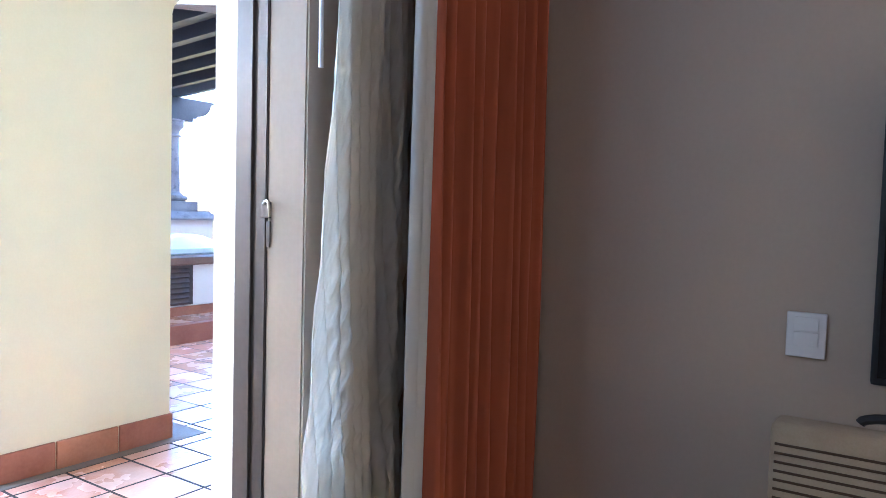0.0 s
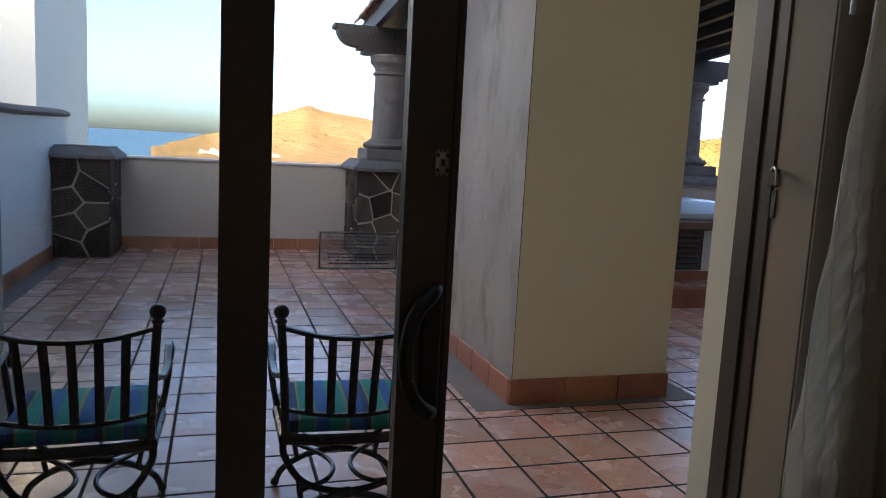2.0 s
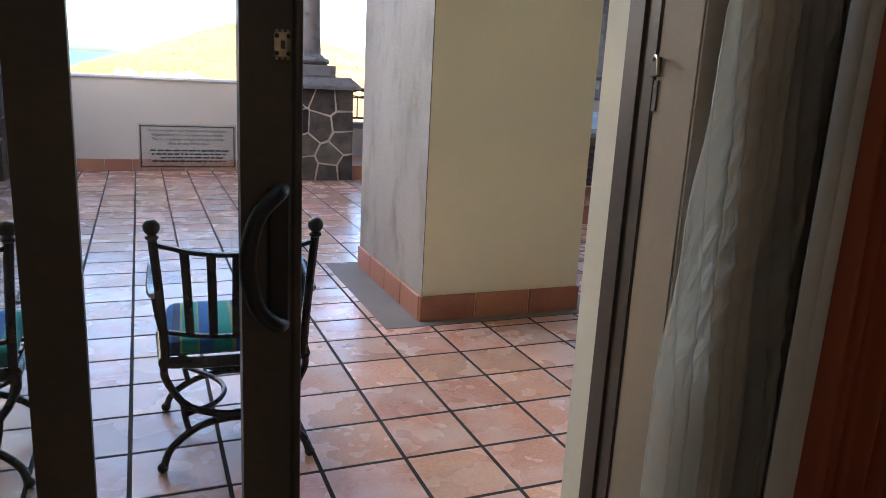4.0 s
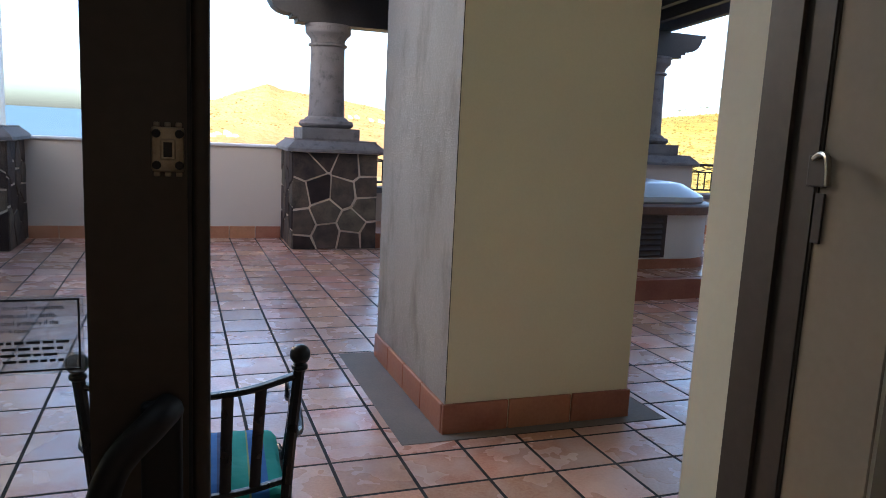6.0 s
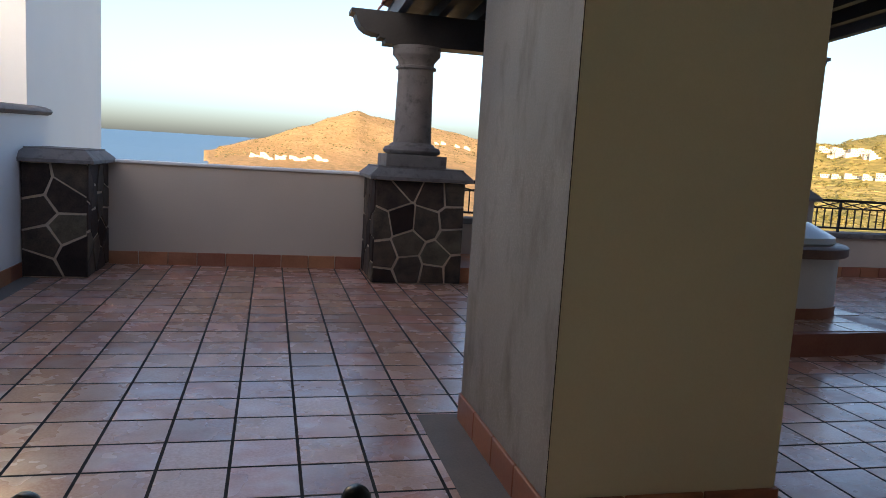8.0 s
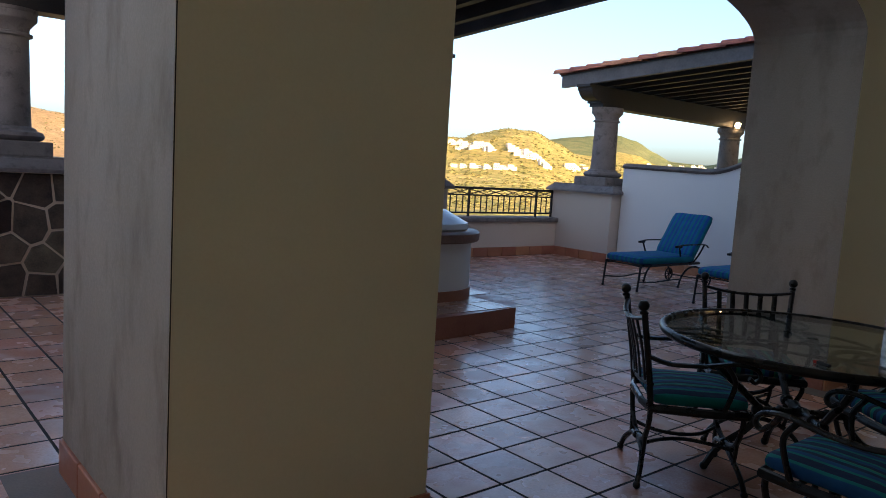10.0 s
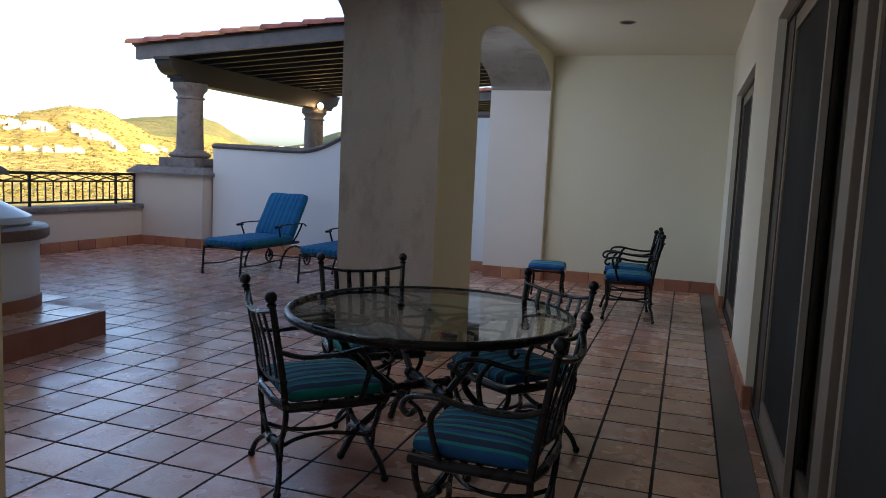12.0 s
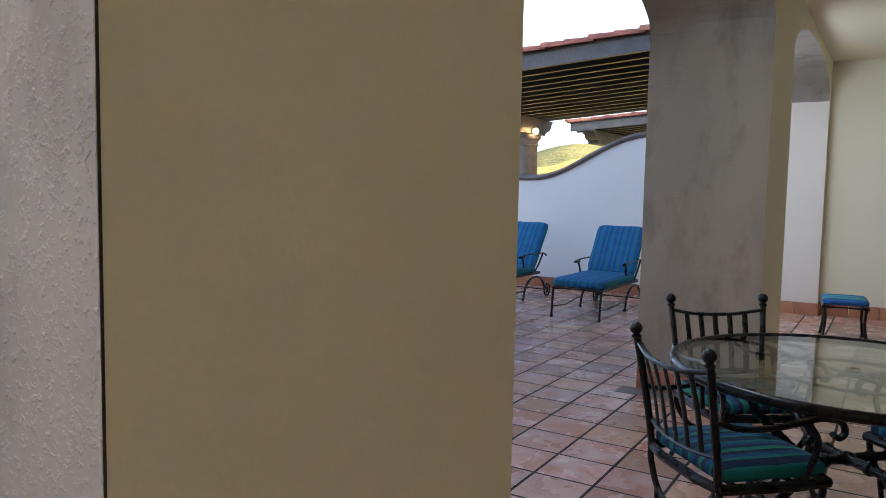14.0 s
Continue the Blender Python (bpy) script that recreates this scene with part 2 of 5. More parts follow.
CANTERA = surf("grey_carved_stone", (0.165, 0.147, 0.14), (0.245, 0.222, 0.213), 0.85, big=4, fine=80, bump=0.4, stain=(0.115, 0.105, 0.10), spec=0.25)
LAVA = surf("dark_fieldstone", (0.040, 0.031, 0.027), (0.125, 0.092, 0.07), 0.75, big=7, fine=70, bump=0.6, depth=0.006, vary=0.72, spec=0.2)
MORTAR = surf("pale_mortar", (0.56, 0.45, 0.34), (0.66, 0.55, 0.43), 0.9, big=8, fine=120, bump=0.5)
DARKWOOD = surf("dark_stained_wood", (0.014, 0.012, 0.0125), (0.034, 0.03, 0.03), 0.55, big=3, fine=35, bump=0.3)
# Outer rafters: the sky's blue light on them is mixed into this colour.
BLUE_LIT_WOOD = surf("blue_lit_grey_wood", (0.06, 0.062, 0.07), (0.11, 0.112, 0.125), 0.6, big=4, fine=30, bump=0.3)
ROOF = surf("clay_roof_tile", (0.20, 0.07, 0.045), (0.38, 0.16, 0.10), 0.8, big=5, fine=60, bump=0.4, vary=0.35)
BRONZE = surf("bronze_aluminium", (0.075, 0.059, 0.046), (0.10, 0.079, 0.061), 0.48, 0.0, big=2, fine=60, bump=0.05, spec=0.3)
BLACK = plain("black_plastic", (0.010, 0.010, 0.011), 0.55)
# Screen frames and track: light on their edges is put into this paler bronze.
LIT_BRONZE = surf("lit_bronze_aluminium", (0.26, 0.215, 0.17), (0.33, 0.275, 0.22), 0.4, 0.3, big=2, fine=60, bump=0.05)
IRON = surf("dark_cast_aluminium", (0.004, 0.0037, 0.0037), (0.009, 0.0082, 0.008), 0.30, 0.0, big=12, fine=160, bump=0.3, depth=0.001, own=True, spec=0.35)
RAILIRON = plain("black_railing_iron", (0.015, 0.014, 0.013), 0.5, 0.3)
STEEL = surf("worn_steel", (0.30, 0.25, 0.18), (0.48, 0.41, 0.31), 0.36, 0.85, big=40, fine=300, bump=0.2, depth=0.0005)
NAVY, BLUE, TEAL, GOLD, SKYB = (0.007, 0.035, 0.13), (0.010, 0.10, 0.33), (0.005, 0.24, 0.21), (0.20, 0.25, 0.11), (0.008, 0.22, 0.34)
STRIPE = striped("striped_seat_cloth", "X", 0.27, [(0, BLUE), (0.2, NAVY), (0.3, GOLD), (0.33, TEAL), (0.52, GOLD), (0.54, BLUE), (0.72, TEAL), (0.95, GOLD)])
DEEP, SEA, MARINE = (0.005, 0.020, 0.065), (0.004, 0.17, 0.16), (0.006, 0.065, 0.18)
STRIPE_Y = striped("striped_dining_cloth", "X", 0.2, [(0, DEEP), (0.14, SEA), (0.22, MARINE), (0.36, DEEP), (0.48, SEA), (0.56, (0.03, 0.22, 0.11)), (0.60, DEEP), (0.72, MARINE), (0.84, SEA), (0.92, DEEP)])
LSTRIPE = striped("striped_lounger_cloth", "Y", 0.15, [(0, (0.010, 0.085, 0.29)), (0.28, (0.006, 0.17, 0.21)), (0.46, (0.008, 0.13, 0.29)), (0.62, (0.010, 0.075, 0.26)), (0.82, (0.006, 0.17, 0.23))])
GLASS = pane_glass("clear_window_glass", (0.88, 0.90, 0.90))
TABLEGLASS = pane_glass("green_table_glass", (0.86, 0.92, 0.89))
SCREEN = surf("dark_insect_screen", (0.020, 0.019, 0.018), (0.030, 0.028, 0.027), 0.8, big=1.5, fine=400, bump=0.2, depth=0.001, spec=0.2)
SHEER = cloth("sheer_curtain_cloth", (0.80, 0.77, 0.70), 0.5)
DRAPE = cloth("rust_orange_drape_cloth", (0.40, 0.10, 0.04), 0.15)
LINING = cloth("pale_lining_cloth", (0.72, 0.72, 0.70), 0.2)
WHITEPLASTIC = plain("white_plastic", (0.75, 0.75, 0.76), 0.35)
ACRYLIC = plain("pale_blue_acrylic", (0.70, 0.76, 0.80), 0.25)
RIBBED = surf("beige_upholstery", (0.36, 0.28, 0.18), (0.44, 0.35, 0.24), 0.9, big=10, fine=180, bump=0.4, own=True)
CORD = plain("brown_cord", (0.08, 0.05, 0.03), 0.9)
LOUVER = surf("brown_stained_louver", (0.05, 0.03, 0.025), (0.09, 0.06, 0.045), 0.5, big=6, fine=60)
INK = plain("black_ink", (0.01, 0.01, 0.01), 0.6)


# ---- mesh helpers ----
def box(bm, x0, y0, z0, x1, y1, z1):
    v = [bm.verts.new(c) for c in ((x0, y0, z0), (x1, y0, z0), (x1, y1, z0), (x0, y1, z0), (x0, y0, z1), (x1, y0, z1), (x1, y1, z1), (x0, y1, z1))]
    fs = [bm.faces.new([v[i] for i in q]) for q in ((3, 2, 1, 0), (4, 5, 6, 7), (0, 1, 5, 4), (1, 2, 6, 5), (2, 3, 7, 6), (3, 0, 4, 7))]
    return v, fs


def boxed(x0, y0, z0, x1, y1, z1, bevel=0.0, segs=2):
    bm = bmesh.new()
    box(bm, x0, y0, z0, x1, y1, z1)
    if bevel:
        bmesh.ops.bevel(bm, geom=bm.edges[:], offset=bevel, segments=segs, profile=0.6, affect="EDGES")
    return bm


def lathe(bm, cx, cy, outline, n=24):
    rings = [[bm.verts.new((cx + r * math.cos(2 * math.pi * k / n), cy + r * math.sin(2 * math.pi * k / n), z)) for k in range(n)] for r, z in outline]
    for a, b in zip(rings, rings[1:]):
        for k in range(n):
            bm.faces.new((a[k], a[(k + 1) % n], b[(k + 1) % n], b[k]))
    bm.faces.new(rings[0][::-1]), bm.faces.new(rings[-1])


def tube(bm, pts, r, n=8, flat=1.0, closed=False, taper=None):
    """A round or flattened bar swept along points."""
    pts = [Vector(p) for p in pts]
    rings, side = [], None
    for i, p in enumerate(pts):
        a = pts[i - 1] if (i or closed) else p
        b = pts[(i + 1) % len(pts)] if (i < len(pts) - 1 or closed) else p
        d = (b - a).normalized()
        if side is None:
            side = d.cross(Vector((0, 0, 1)))
            if side.length < 0.1:
                side = d.cross(Vector((0, 1, 0)))
        side = (side - d * side.dot(d)).normalized()
        up = side.cross(d)
        rr = r if taper is None else r * taper[i]
        rings.append([bm.verts.new(p + side * (rr * math.cos(2 * math.pi * k / n)) + up * (rr * flat * math.sin(2 * math.pi * k / n))) for k in range(n)])
    for a, b in zip(rings, rings[1:] + ([rings[0]] if closed else [])):
        for k in range(n):
            bm.faces.new((a[k], b[k], b[(k + 1) % n], a[(k + 1) % n]))
    if not closed:
        bm.faces.new(rings[0]), bm.faces.new(rings[-1][::-1])


def curve_pts(keys, n=14):
    """Smooth points through a few keys (Catmull-Rom)."""
    k = [Vector(p) for p in keys]
    k = [k[0] * 2 - k[1]] + k + [k[-1] * 2 - k[-2]]
    out = []
    m = max(2, n // (len(k) - 3))
    for i in range(1, len(k) - 2):
        for s in range(m):
            u = s / m
            out.append(0.5 * (2 * k[i] + (k[i + 1] - k[i - 1]) * u + (2 * k[i - 1] - 5 * k[i] + 4 * k[i + 1] - k[i + 2]) * u * u + (3 * k[i] - k[i - 1] - 3 * k[i + 1] + k[i + 2]) * u ** 3))
    out.append(k[-2])
    return out


def bar(keys, r, n=14, sides=8, flat=1.0):
    bm = bmesh.new()
    tube(bm, curve_pts(keys, n) if len(keys) > 2 else keys, r, sides, flat)
    return bm


def ball(bm, p, r, sz=1.0, u=12, v=8):
    m = Matrix.Translation(p) @ Matrix.Diagonal((1, 1, sz, 1))
    bmesh.ops.create_uvsphere(bm, u_segments=u, v_segments=v, radius=r, matrix=m)


def extrude_profile(pts, axis, a, b):
    """A flat outline swept straight along x or y from a to b. Outline points are (along the other axis, z)."""
    bm = bmesh.new()
    put = (lambda u, z, w: (w, u, z)) if axis == "x" else (lambda u, z, w: (u, w, z))
    va, vb = [bm.verts.new(put(u, z, a)) for u, z in pts], [bm.verts.new(put(u, z, b)) for u, z in pts]
    bm.faces.new(va), bm.faces.new(vb[::-1])
    n = len(pts)
    for i in range(n):
        bm.faces.new((va[i], vb[i], vb[(i + 1) % n], va[(i + 1) % n]))
    return bm


def mesh_of(name, bm, material, smooth=False):
    bmesh.ops.recalc_face_normals(bm, faces=bm.faces[:])
    me = bpy.data.meshes.new(name)
    for f in bm.faces:
        f.smooth = bool(smooth)
    bm.to_mesh(me)
    bm.free()
    if smooth:
        me.set_sharp_from_angle(angle=radians(180 if smooth == "all" else 42))
    for m in (material if isinstance(material, (list, tuple)) else [material]):
        me.materials.append(m)
    return me


def part(name, bm, material, parent=None, label="", smooth=False, at=None):
    """One bmesh as one mesh object under a thing or a part. at: the parent's base, when the bmesh is in the world's places."""
    if at:
        bmesh.ops.translate(bm, verts=bm.verts[:], vec=-Vector(at))
    ob = new(name, mesh_of(name, bm, material, smooth))
    if parent:
        ob.parent = parent
    return tagged(ob, label)


def thing(name, label, category, p=(0, 0, 0), turn=0, group="", kind=""):
    ob = new(name)
    ob.empty_display_size = 0.1
    ob.matrix_basis = pose(*p, 0, 0, turn)
    return tagged(ob, label, category, group, kind)


def setting(name, bm, material, label="", smooth=False):
    ob = part(name, bm, material, None, label, smooth)
    return tagged(ob, kind="structure")


# ---- the large structure ----
PY0, PY1 = 3.337, 4.17       # arcade wall, inner and outer face
FY0, FY1 = 0.70, 1.036       # house front, room side and terrace side
P1 = (1.462, 2.52)           # pillar beside the door
P2 = (6.33, 7.40)            # second pillar
XL, XR = -1.41, 10.93        # faces of the half pillars at both ends
SPRING, RISE = 2.60, 0.37
BH0 = 0.156                  # top of the skirting

# house front with three door openings
DOORS = ((-1.30, 1.007, 2.46), (2.45, 5.98, 2.48), (7.50, 9.95, 2.45))
bm = bmesh.new()
x = -14.0
for a, b, h in DOORS:
    box(bm, x, FY0, -0.3, a, FY1, 4.4)
    box(bm, a, FY0, h, b, FY1, 4.4)
    box(bm, a, FY0, -0.3, b, FY1, -0.02)
    x = b
box(bm, x, FY0, -0.3, 30.0, FY1, 4.4)
bm.faces.ensure_lookup_table()
for f in bm.faces:
    f.material_index = int(f.calc_center_median().y < FY0 + 0.02)
wall_front = setting("wall_front", bm, [CREAM, ROOM], "cream plastered house front with three sliding door openings")
# Thin sheet over the cream reveal; its darker tan stands in for shade.
setting("trim_reveal", boxed(1.002, 0.705, 0.0, 1.0065, 0.826, 2.455), REVEAL_SHADE, "thin lining beside the sliding door, darkened to tan for its shade")

# arcade: pillars and flat arches in one wall
bm = bmesh.new()
xs = []
for a, b in ((XL, P1[0]), (P1[1], P2[0]), (P2[1], XR)):
    xs.append((a, b))


def soffit(x):
    for a, b in xs:
        if a < x < b:
            u = (x - (a + b) / 2) / ((b - a) / 2)
            return SPRING + RISE * math.sqrt(max(0, 1 - abs(u) ** 2.2))
    return 0.0


TOP = 3.75
for x0, x1 in ((-3.2, XL), P1, P2, (XR, 13.0)):
    v, fs = box(bm, x0, PY0, -0.2, x1, PY1, TOP)
    fs[2].material_index = 1
    # The end face takes a paler colour than the other arch faces.
    if x0 == XR:
        fs[5].material_index = 2
for a, b in xs:
    n = 28
    st = [a + (b - a) * (1 - math.cos(math.pi * k / n)) / 2 for k in range(n + 1)]
    zb = [SPRING if k in (0, n) else soffit(st[k]) for k in range(n + 1)]
    for k in range(n):
        v = [bm.verts.new(c) for c in ((st[k], PY0, zb[k]), (st[k + 1], PY0, zb[k + 1]), (st[k + 1], PY0, TOP), (st[k], PY0, TOP), (st[k], PY1, zb[k]), (st[k + 1], PY1, zb[k + 1]), (st[k + 1], PY1, TOP), (st[k], PY1, TOP))]
        bm.faces.new((v[0], v[1], v[2], v[3])).material_index = 1
        bm.faces.new((v[7], v[6], v[5], v[4]))
        bm.faces.new((v[1], v[0], v[4], v[5]))
        bm.faces.new((v[3], v[2], v[6], v[7]))
bmesh.ops.remove_doubles(bm, verts=bm.verts[:], dist=0.0005)
wall_arcade = setting("wall_arcade", bm, [GREY_STUCCO, YELLOW, REVEAL], "plastered arcade wall, yellow inside and grey stucco in the arches")
setting("trim_joint", boxed(P1[0] + 0.001, PY0 - 0.0015, BH0, P1[0] + 0.0045, PY0 + 0.004, 3.08), GROUT, "thin dark open joint along the pillar corner")
setting("pillar_back", boxed(P1[0], PY1, -0.2, P1[1], 4.65, TOP), GREY_STUCCO, "grey stucco back of the pillar")

# covered terrace: ceiling and end walls
setting("ceiling_loggia", boxed(-1.6, FY1, 3.085, 11.07, PY0, 3.75), CEIL, "plain cream plaster ceiling of the covered terrace")
setting("wall_end", boxed(11.07, FY1, -0.2, 11.3, PY0, 3.75), PALE, "cream plastered end wall")
setting("wall_start", boxed(-1.85, FY1, -0.2, -1.6, PY0, 3.75), YELLOW, "yellow plastered end wall")
# house mass above and behind: unseen, height set to keep the terrace shaded
setting("roof_house", boxed(-14, -6.2, 4.4, 30, 4.17, 4.55), ROOF, "unseen flat roof slab of the house, sized to shade the terrace")
setting("wall_upper", boxed(-14, 3.9, 3.75, 30, 4.17, 4.4), CREAM, "unseen cream upper wall of the house, sized to shade the terrace")
setting("wall_side_left", boxed(-14, -6.2, -0.3, -13.8, FY0, 4.4), CREAM, "plain unseen side wall of the house")
setting("wall_side_right", boxed(29.8, -6.2, -0.3, 30, FY0, 4.4), CREAM, "plain unseen side wall of the house")
# rooms
setting("floor_room", boxed(-13.8, -6.0, -0.3, 29.8, FY0, -0.005), surf("room_floor_tile", (0.30, 0.22, 0.16), (0.36, 0.27, 0.2), 0.35), "beige tiled floor of the rooms")
setting("ceiling_room", boxed(-13.8, -6.0, 2.75, 29.8, FY0, 2.9), WHITE, "white ceiling of the rooms")
setting("wall_back", boxed(-14, -6.2, -0.3, 30, -6.0, 4.4), ROOM, "plain back wall of the rooms")
setting("wall_partition_1", boxed(1.90, -6.0, -0.005, 2.1, FY0, 2.75), ROOM, "taupe painted wall between the rooms")
setting("wall_partition_2", boxed(-3.2, -6.0, -0.005, -3.0, FY0, 2.75), ROOM, "taupe painted wall of the room")
setting("wall_partition_3", boxed(6.7, -6.0, -0.005, 6.9, FY0, 2.75), ROOM, "taupe painted wall of the room")


def wave_top(y, shift=0.0):
    """Height of the terrace side walls: low outside, an S-curve up towards the house."""
    u = min(1, max(0, (7.35 - shift - y) / 1.75))
    return 1.63 + 0.62 * (u * u * (3 - 2 * u)) + 0.02 * max(0, y - 7.5)


def side_wall(name, x0, x1, y0, y1, label, shift=0.0):
    ys = [y0 + (y1 - y0) * k / 48 for k in range(49)]
    ob = setting(name, extrude_profile([(y0, -0.2)] + [(y, wave_top(y, shift)) for y in ys] + [(y1, -0.2)], "x", x0, x1), WHITE, label)
    bm = bmesh.new()
    mid = (x0 + x1) / 2
    tube(bm, [(mid, y, wave_top(y, shift) + 0.035) for y in ys], (x1 - x0) / 2 + 0.05, 14, 0.32)
    part("coping", bm, CANTERA, ob, "rounded grey stone coping", True)
    return ob


side_wall("wall_terrace_right", 11.3, 11.55, PY1, 8.97, "white terrace wall with an S-curved top")
side_wall("wall_terrace_left", -2.4, -2.1, PY1, 9.95, "white terrace wall with an S-curved top", 0.9)
setting("wall_neighbour", boxed(-7.0, 11.6, -4, -2.80, 16, 7.0), WHITE, "tall white wall of the next house")

# parapet and low wall under the railing
ob = setting("parapet", boxed(-2.1, 9.93, -0.2, 1.6, 10.17, 1.19), PARAPET, "smooth pale parapet wall")
part("coping", boxed(-2.12, 9.90, 1.19, 1.58, 10.20, 1.225, 0.012), WHITE, ob, "thin pale coping")
ob = setting("low_wall", boxed(2.5, 10.22, -0.2, 11.2, 10.5, 0.60), PARAPET, "low pale wall under the railing")
part("coping", boxed(2.5, 10.17, 0.60, 11.12, 10.55, 0.68, 0.02), CANTERA, ob, "grey stone coping", True)


def floor_strip(name, x0, y0, x1, y1):
    setting(name, boxed(x0, y0, -0.03, x1, y1, 0.003), CONCRETE, "grey concrete border in the floor")


floor_strip("border_front", -1.6, 1.058, 11.07, 1.222)
floor_strip("border_pillar_left", P1[0] - 0.24, PY0 - 0.09, P1[0], 4.72)
floor_strip("border_pillar_front", P1[0], PY0 - 0.09, P1[1] + 0.2, PY0)
floor_strip("border_pillar_right", P1[1], PY0, P1[1] + 0.2, 4.72)
floor_strip("border_pillar_two", P2[0] - 0.2, PY0 - 0.1, P2[0], PY1 + 0.1)
floor_strip("border_pillar_start", XL, PY0 - 0.1, XL + 0.24, PY1 + 0.15)
floor_strip("border_left", -2.1, PY1 + 0.15, -1.9, 8.9)

# stone-clad and stucco pedestals, columns, beams
CAPH = 1.19


def pedestal_cap(parent, x0, y0, x1, y1, z, at):
    bm = bmesh.new()
    rows = ((0.0, 0.0), (0.07, 0.0), (0.07, 0.035), (0.05, 0.06), (0.0, 0.105), (-0.03, 0.13), (-0.03, 0.145))
    rings = [[bm.verts.new(c) for c in ((x0 - o, y0 - o, z + h), (x1 + o, y0 - o, z + h), (x1 + o, y1 + o, z + h), (x0 - o, y1 + o, z + h))] for o, h in rows]
    for a, b in zip(rings, rings[1:]):
        for k in range(4):
            bm.faces.new((a[k], a[(k + 1) % 4], b[(k + 1) % 4], b[k]))
    bm.faces.new(rings[0][::-1]), bm.faces.new(rings[-1])
    part("cap", bm, CANTERA, parent, "moulded grey stone cap", at=at)


def clip_poly(poly, p, q):
    """Keeps the part of a polygon nearer to p than to q."""
    m, d = ((p[0] + q[0]) / 2, (p[1] + q[1]) / 2), (q[0] - p[0], q[1] - p[1])
    side = [(v[0] - m[0]) * d[0] + (v[1] - m[1]) * d[1] for v in poly]
    out = []
    for i, v in enumerate(poly):
        w, a, b = poly[i - 1], side[i - 1], side[i]
        if (a < 0) != (b < 0):
            s = a / (a - b)
            out.append((w[0] + (v[0] - w[0]) * s, w[1] + (v[1] - w[1]) * s))
        if b < 0:
            out.append(v)
    return out


def stones(parent, width, height, place, rng, at, cell=0.275):
    """Rough flat fieldstones of uneven outline set in mortar on one face."""
    nx, ny = max(2, round(width / cell)), round(height / cell)
    seeds = []
    for a in range(nx):
        for b in range(ny):
            edge = a in (0, nx - 1) or b in (0, ny - 1)
            jit = 0.30 if edge else 0.47
            seeds.append((width * (a + 0.5 + rng.uniform(-jit, jit)) / nx, height * (b + 0.5 + (0.22 if a % 2 else -0.22) + rng.uniform(-jit, jit) * 0.8) / ny))
    done = []
    for p in seeds:
        poly = [(0, 0), (width, 0), (width, height), (0, height)]
        for q in seeds:
            if q != p and len(poly) > 2:
                poly = clip_poly(poly, p, q)
        if len(poly) > 2:
            done.append(poly)
    for poly in done:
        cx, cy = sum(v[0] for v in poly) / len(poly), sum(v[1] for v in poly) / len(poly)
        out = []
        for v in poly:
            d = math.hypot(v[0] - cx, v[1] - cy) or 1
            f = max(0.3, 1 - rng.uniform(0.009, 0.016) / d * 1.25)
            out.append((cx + (v[0] - cx) * f, cy + (v[1] - cy) * f))
        proud = rng.uniform(0.010, 0.020)
        bm = bmesh.new()
        lo = [bm.verts.new(place(u, w, 0.0)) for u, w in out]
        hi = [bm.verts.new(place(cx + (u - cx) * 0.96, cy + (w - cy) * 0.96, proud)) for u, w in out]
        n = len(out)
        bm.faces.new(hi)
        for i in range(n):
            bm.faces.new((lo[i], lo[(i + 1) % n], hi[(i + 1) % n], hi[i]))
        part("stone", bm, LAVA, parent, at=at)


def stone_pedestal(x0, x1, y0, y1, seed, left, right, label):
    at = ((x0 + x1) / 2, (y0 + y1) / 2, 0)
    th = thing("stone_pedestal", label, "pedestal", at)
    part("core", boxed(x0 + 0.015, y0 + 0.015, 0, x1 - 0.015, y1, CAPH), MORTAR, th, "pale mortar", at=at)
    rng = random.Random(seed)
    stones(th, x1 - x0, CAPH, lambda u, w, d: (x0 + u, y0 + 0.015 - d, w), rng, at)
    if left:
        stones(th, y1 - y0, CAPH, lambda u, w, d: (x0 + 0.015 - d, y0 + u, w), rng, at)
    if right:
        stones(th, y1 - y0, CAPH, lambda u, w, d: (x1 - 0.015 + d, y0 + u, w), rng, at)
    pedestal_cap(th, x0, y0, x1, y1, CAPH, at)
    return th


stone_pedestal(1.515, 2.57, 8.93, 9.925, 4, True, False, "pedestal clad in dark irregular fieldstone with a grey moulded cap")
stone_pedestal(-2.1, -1.46, 8.93, 9.925, 11, False, True, "narrow pedestal clad in dark irregular fieldstone beside the parapet")


def stucco_pedestal(x0, x1, y0, y1):
    at = ((x0 + x1) / 2, (y0 + y1) / 2, 0)
    th = thing("stucco_pedestal", "plain grey-beige stucco pedestal with a moulded cap", "pedestal", at)
    part("body", boxed(x0, y0, 0, x1, y1, CAPH), PARAPET, th, at=at)
    pedestal_cap(th, x0, y0, x1, y1, CAPH, at)
    return th


stucco_pedestal(6.23, 7.28, 8.93, 10.2)
stucco_pedestal(11.07, 12.0, 9.0, 10.4)
stucco_pedestal(15.55, 16.55, 9.2, 10.2)

Z0 = CAPH + 0.145


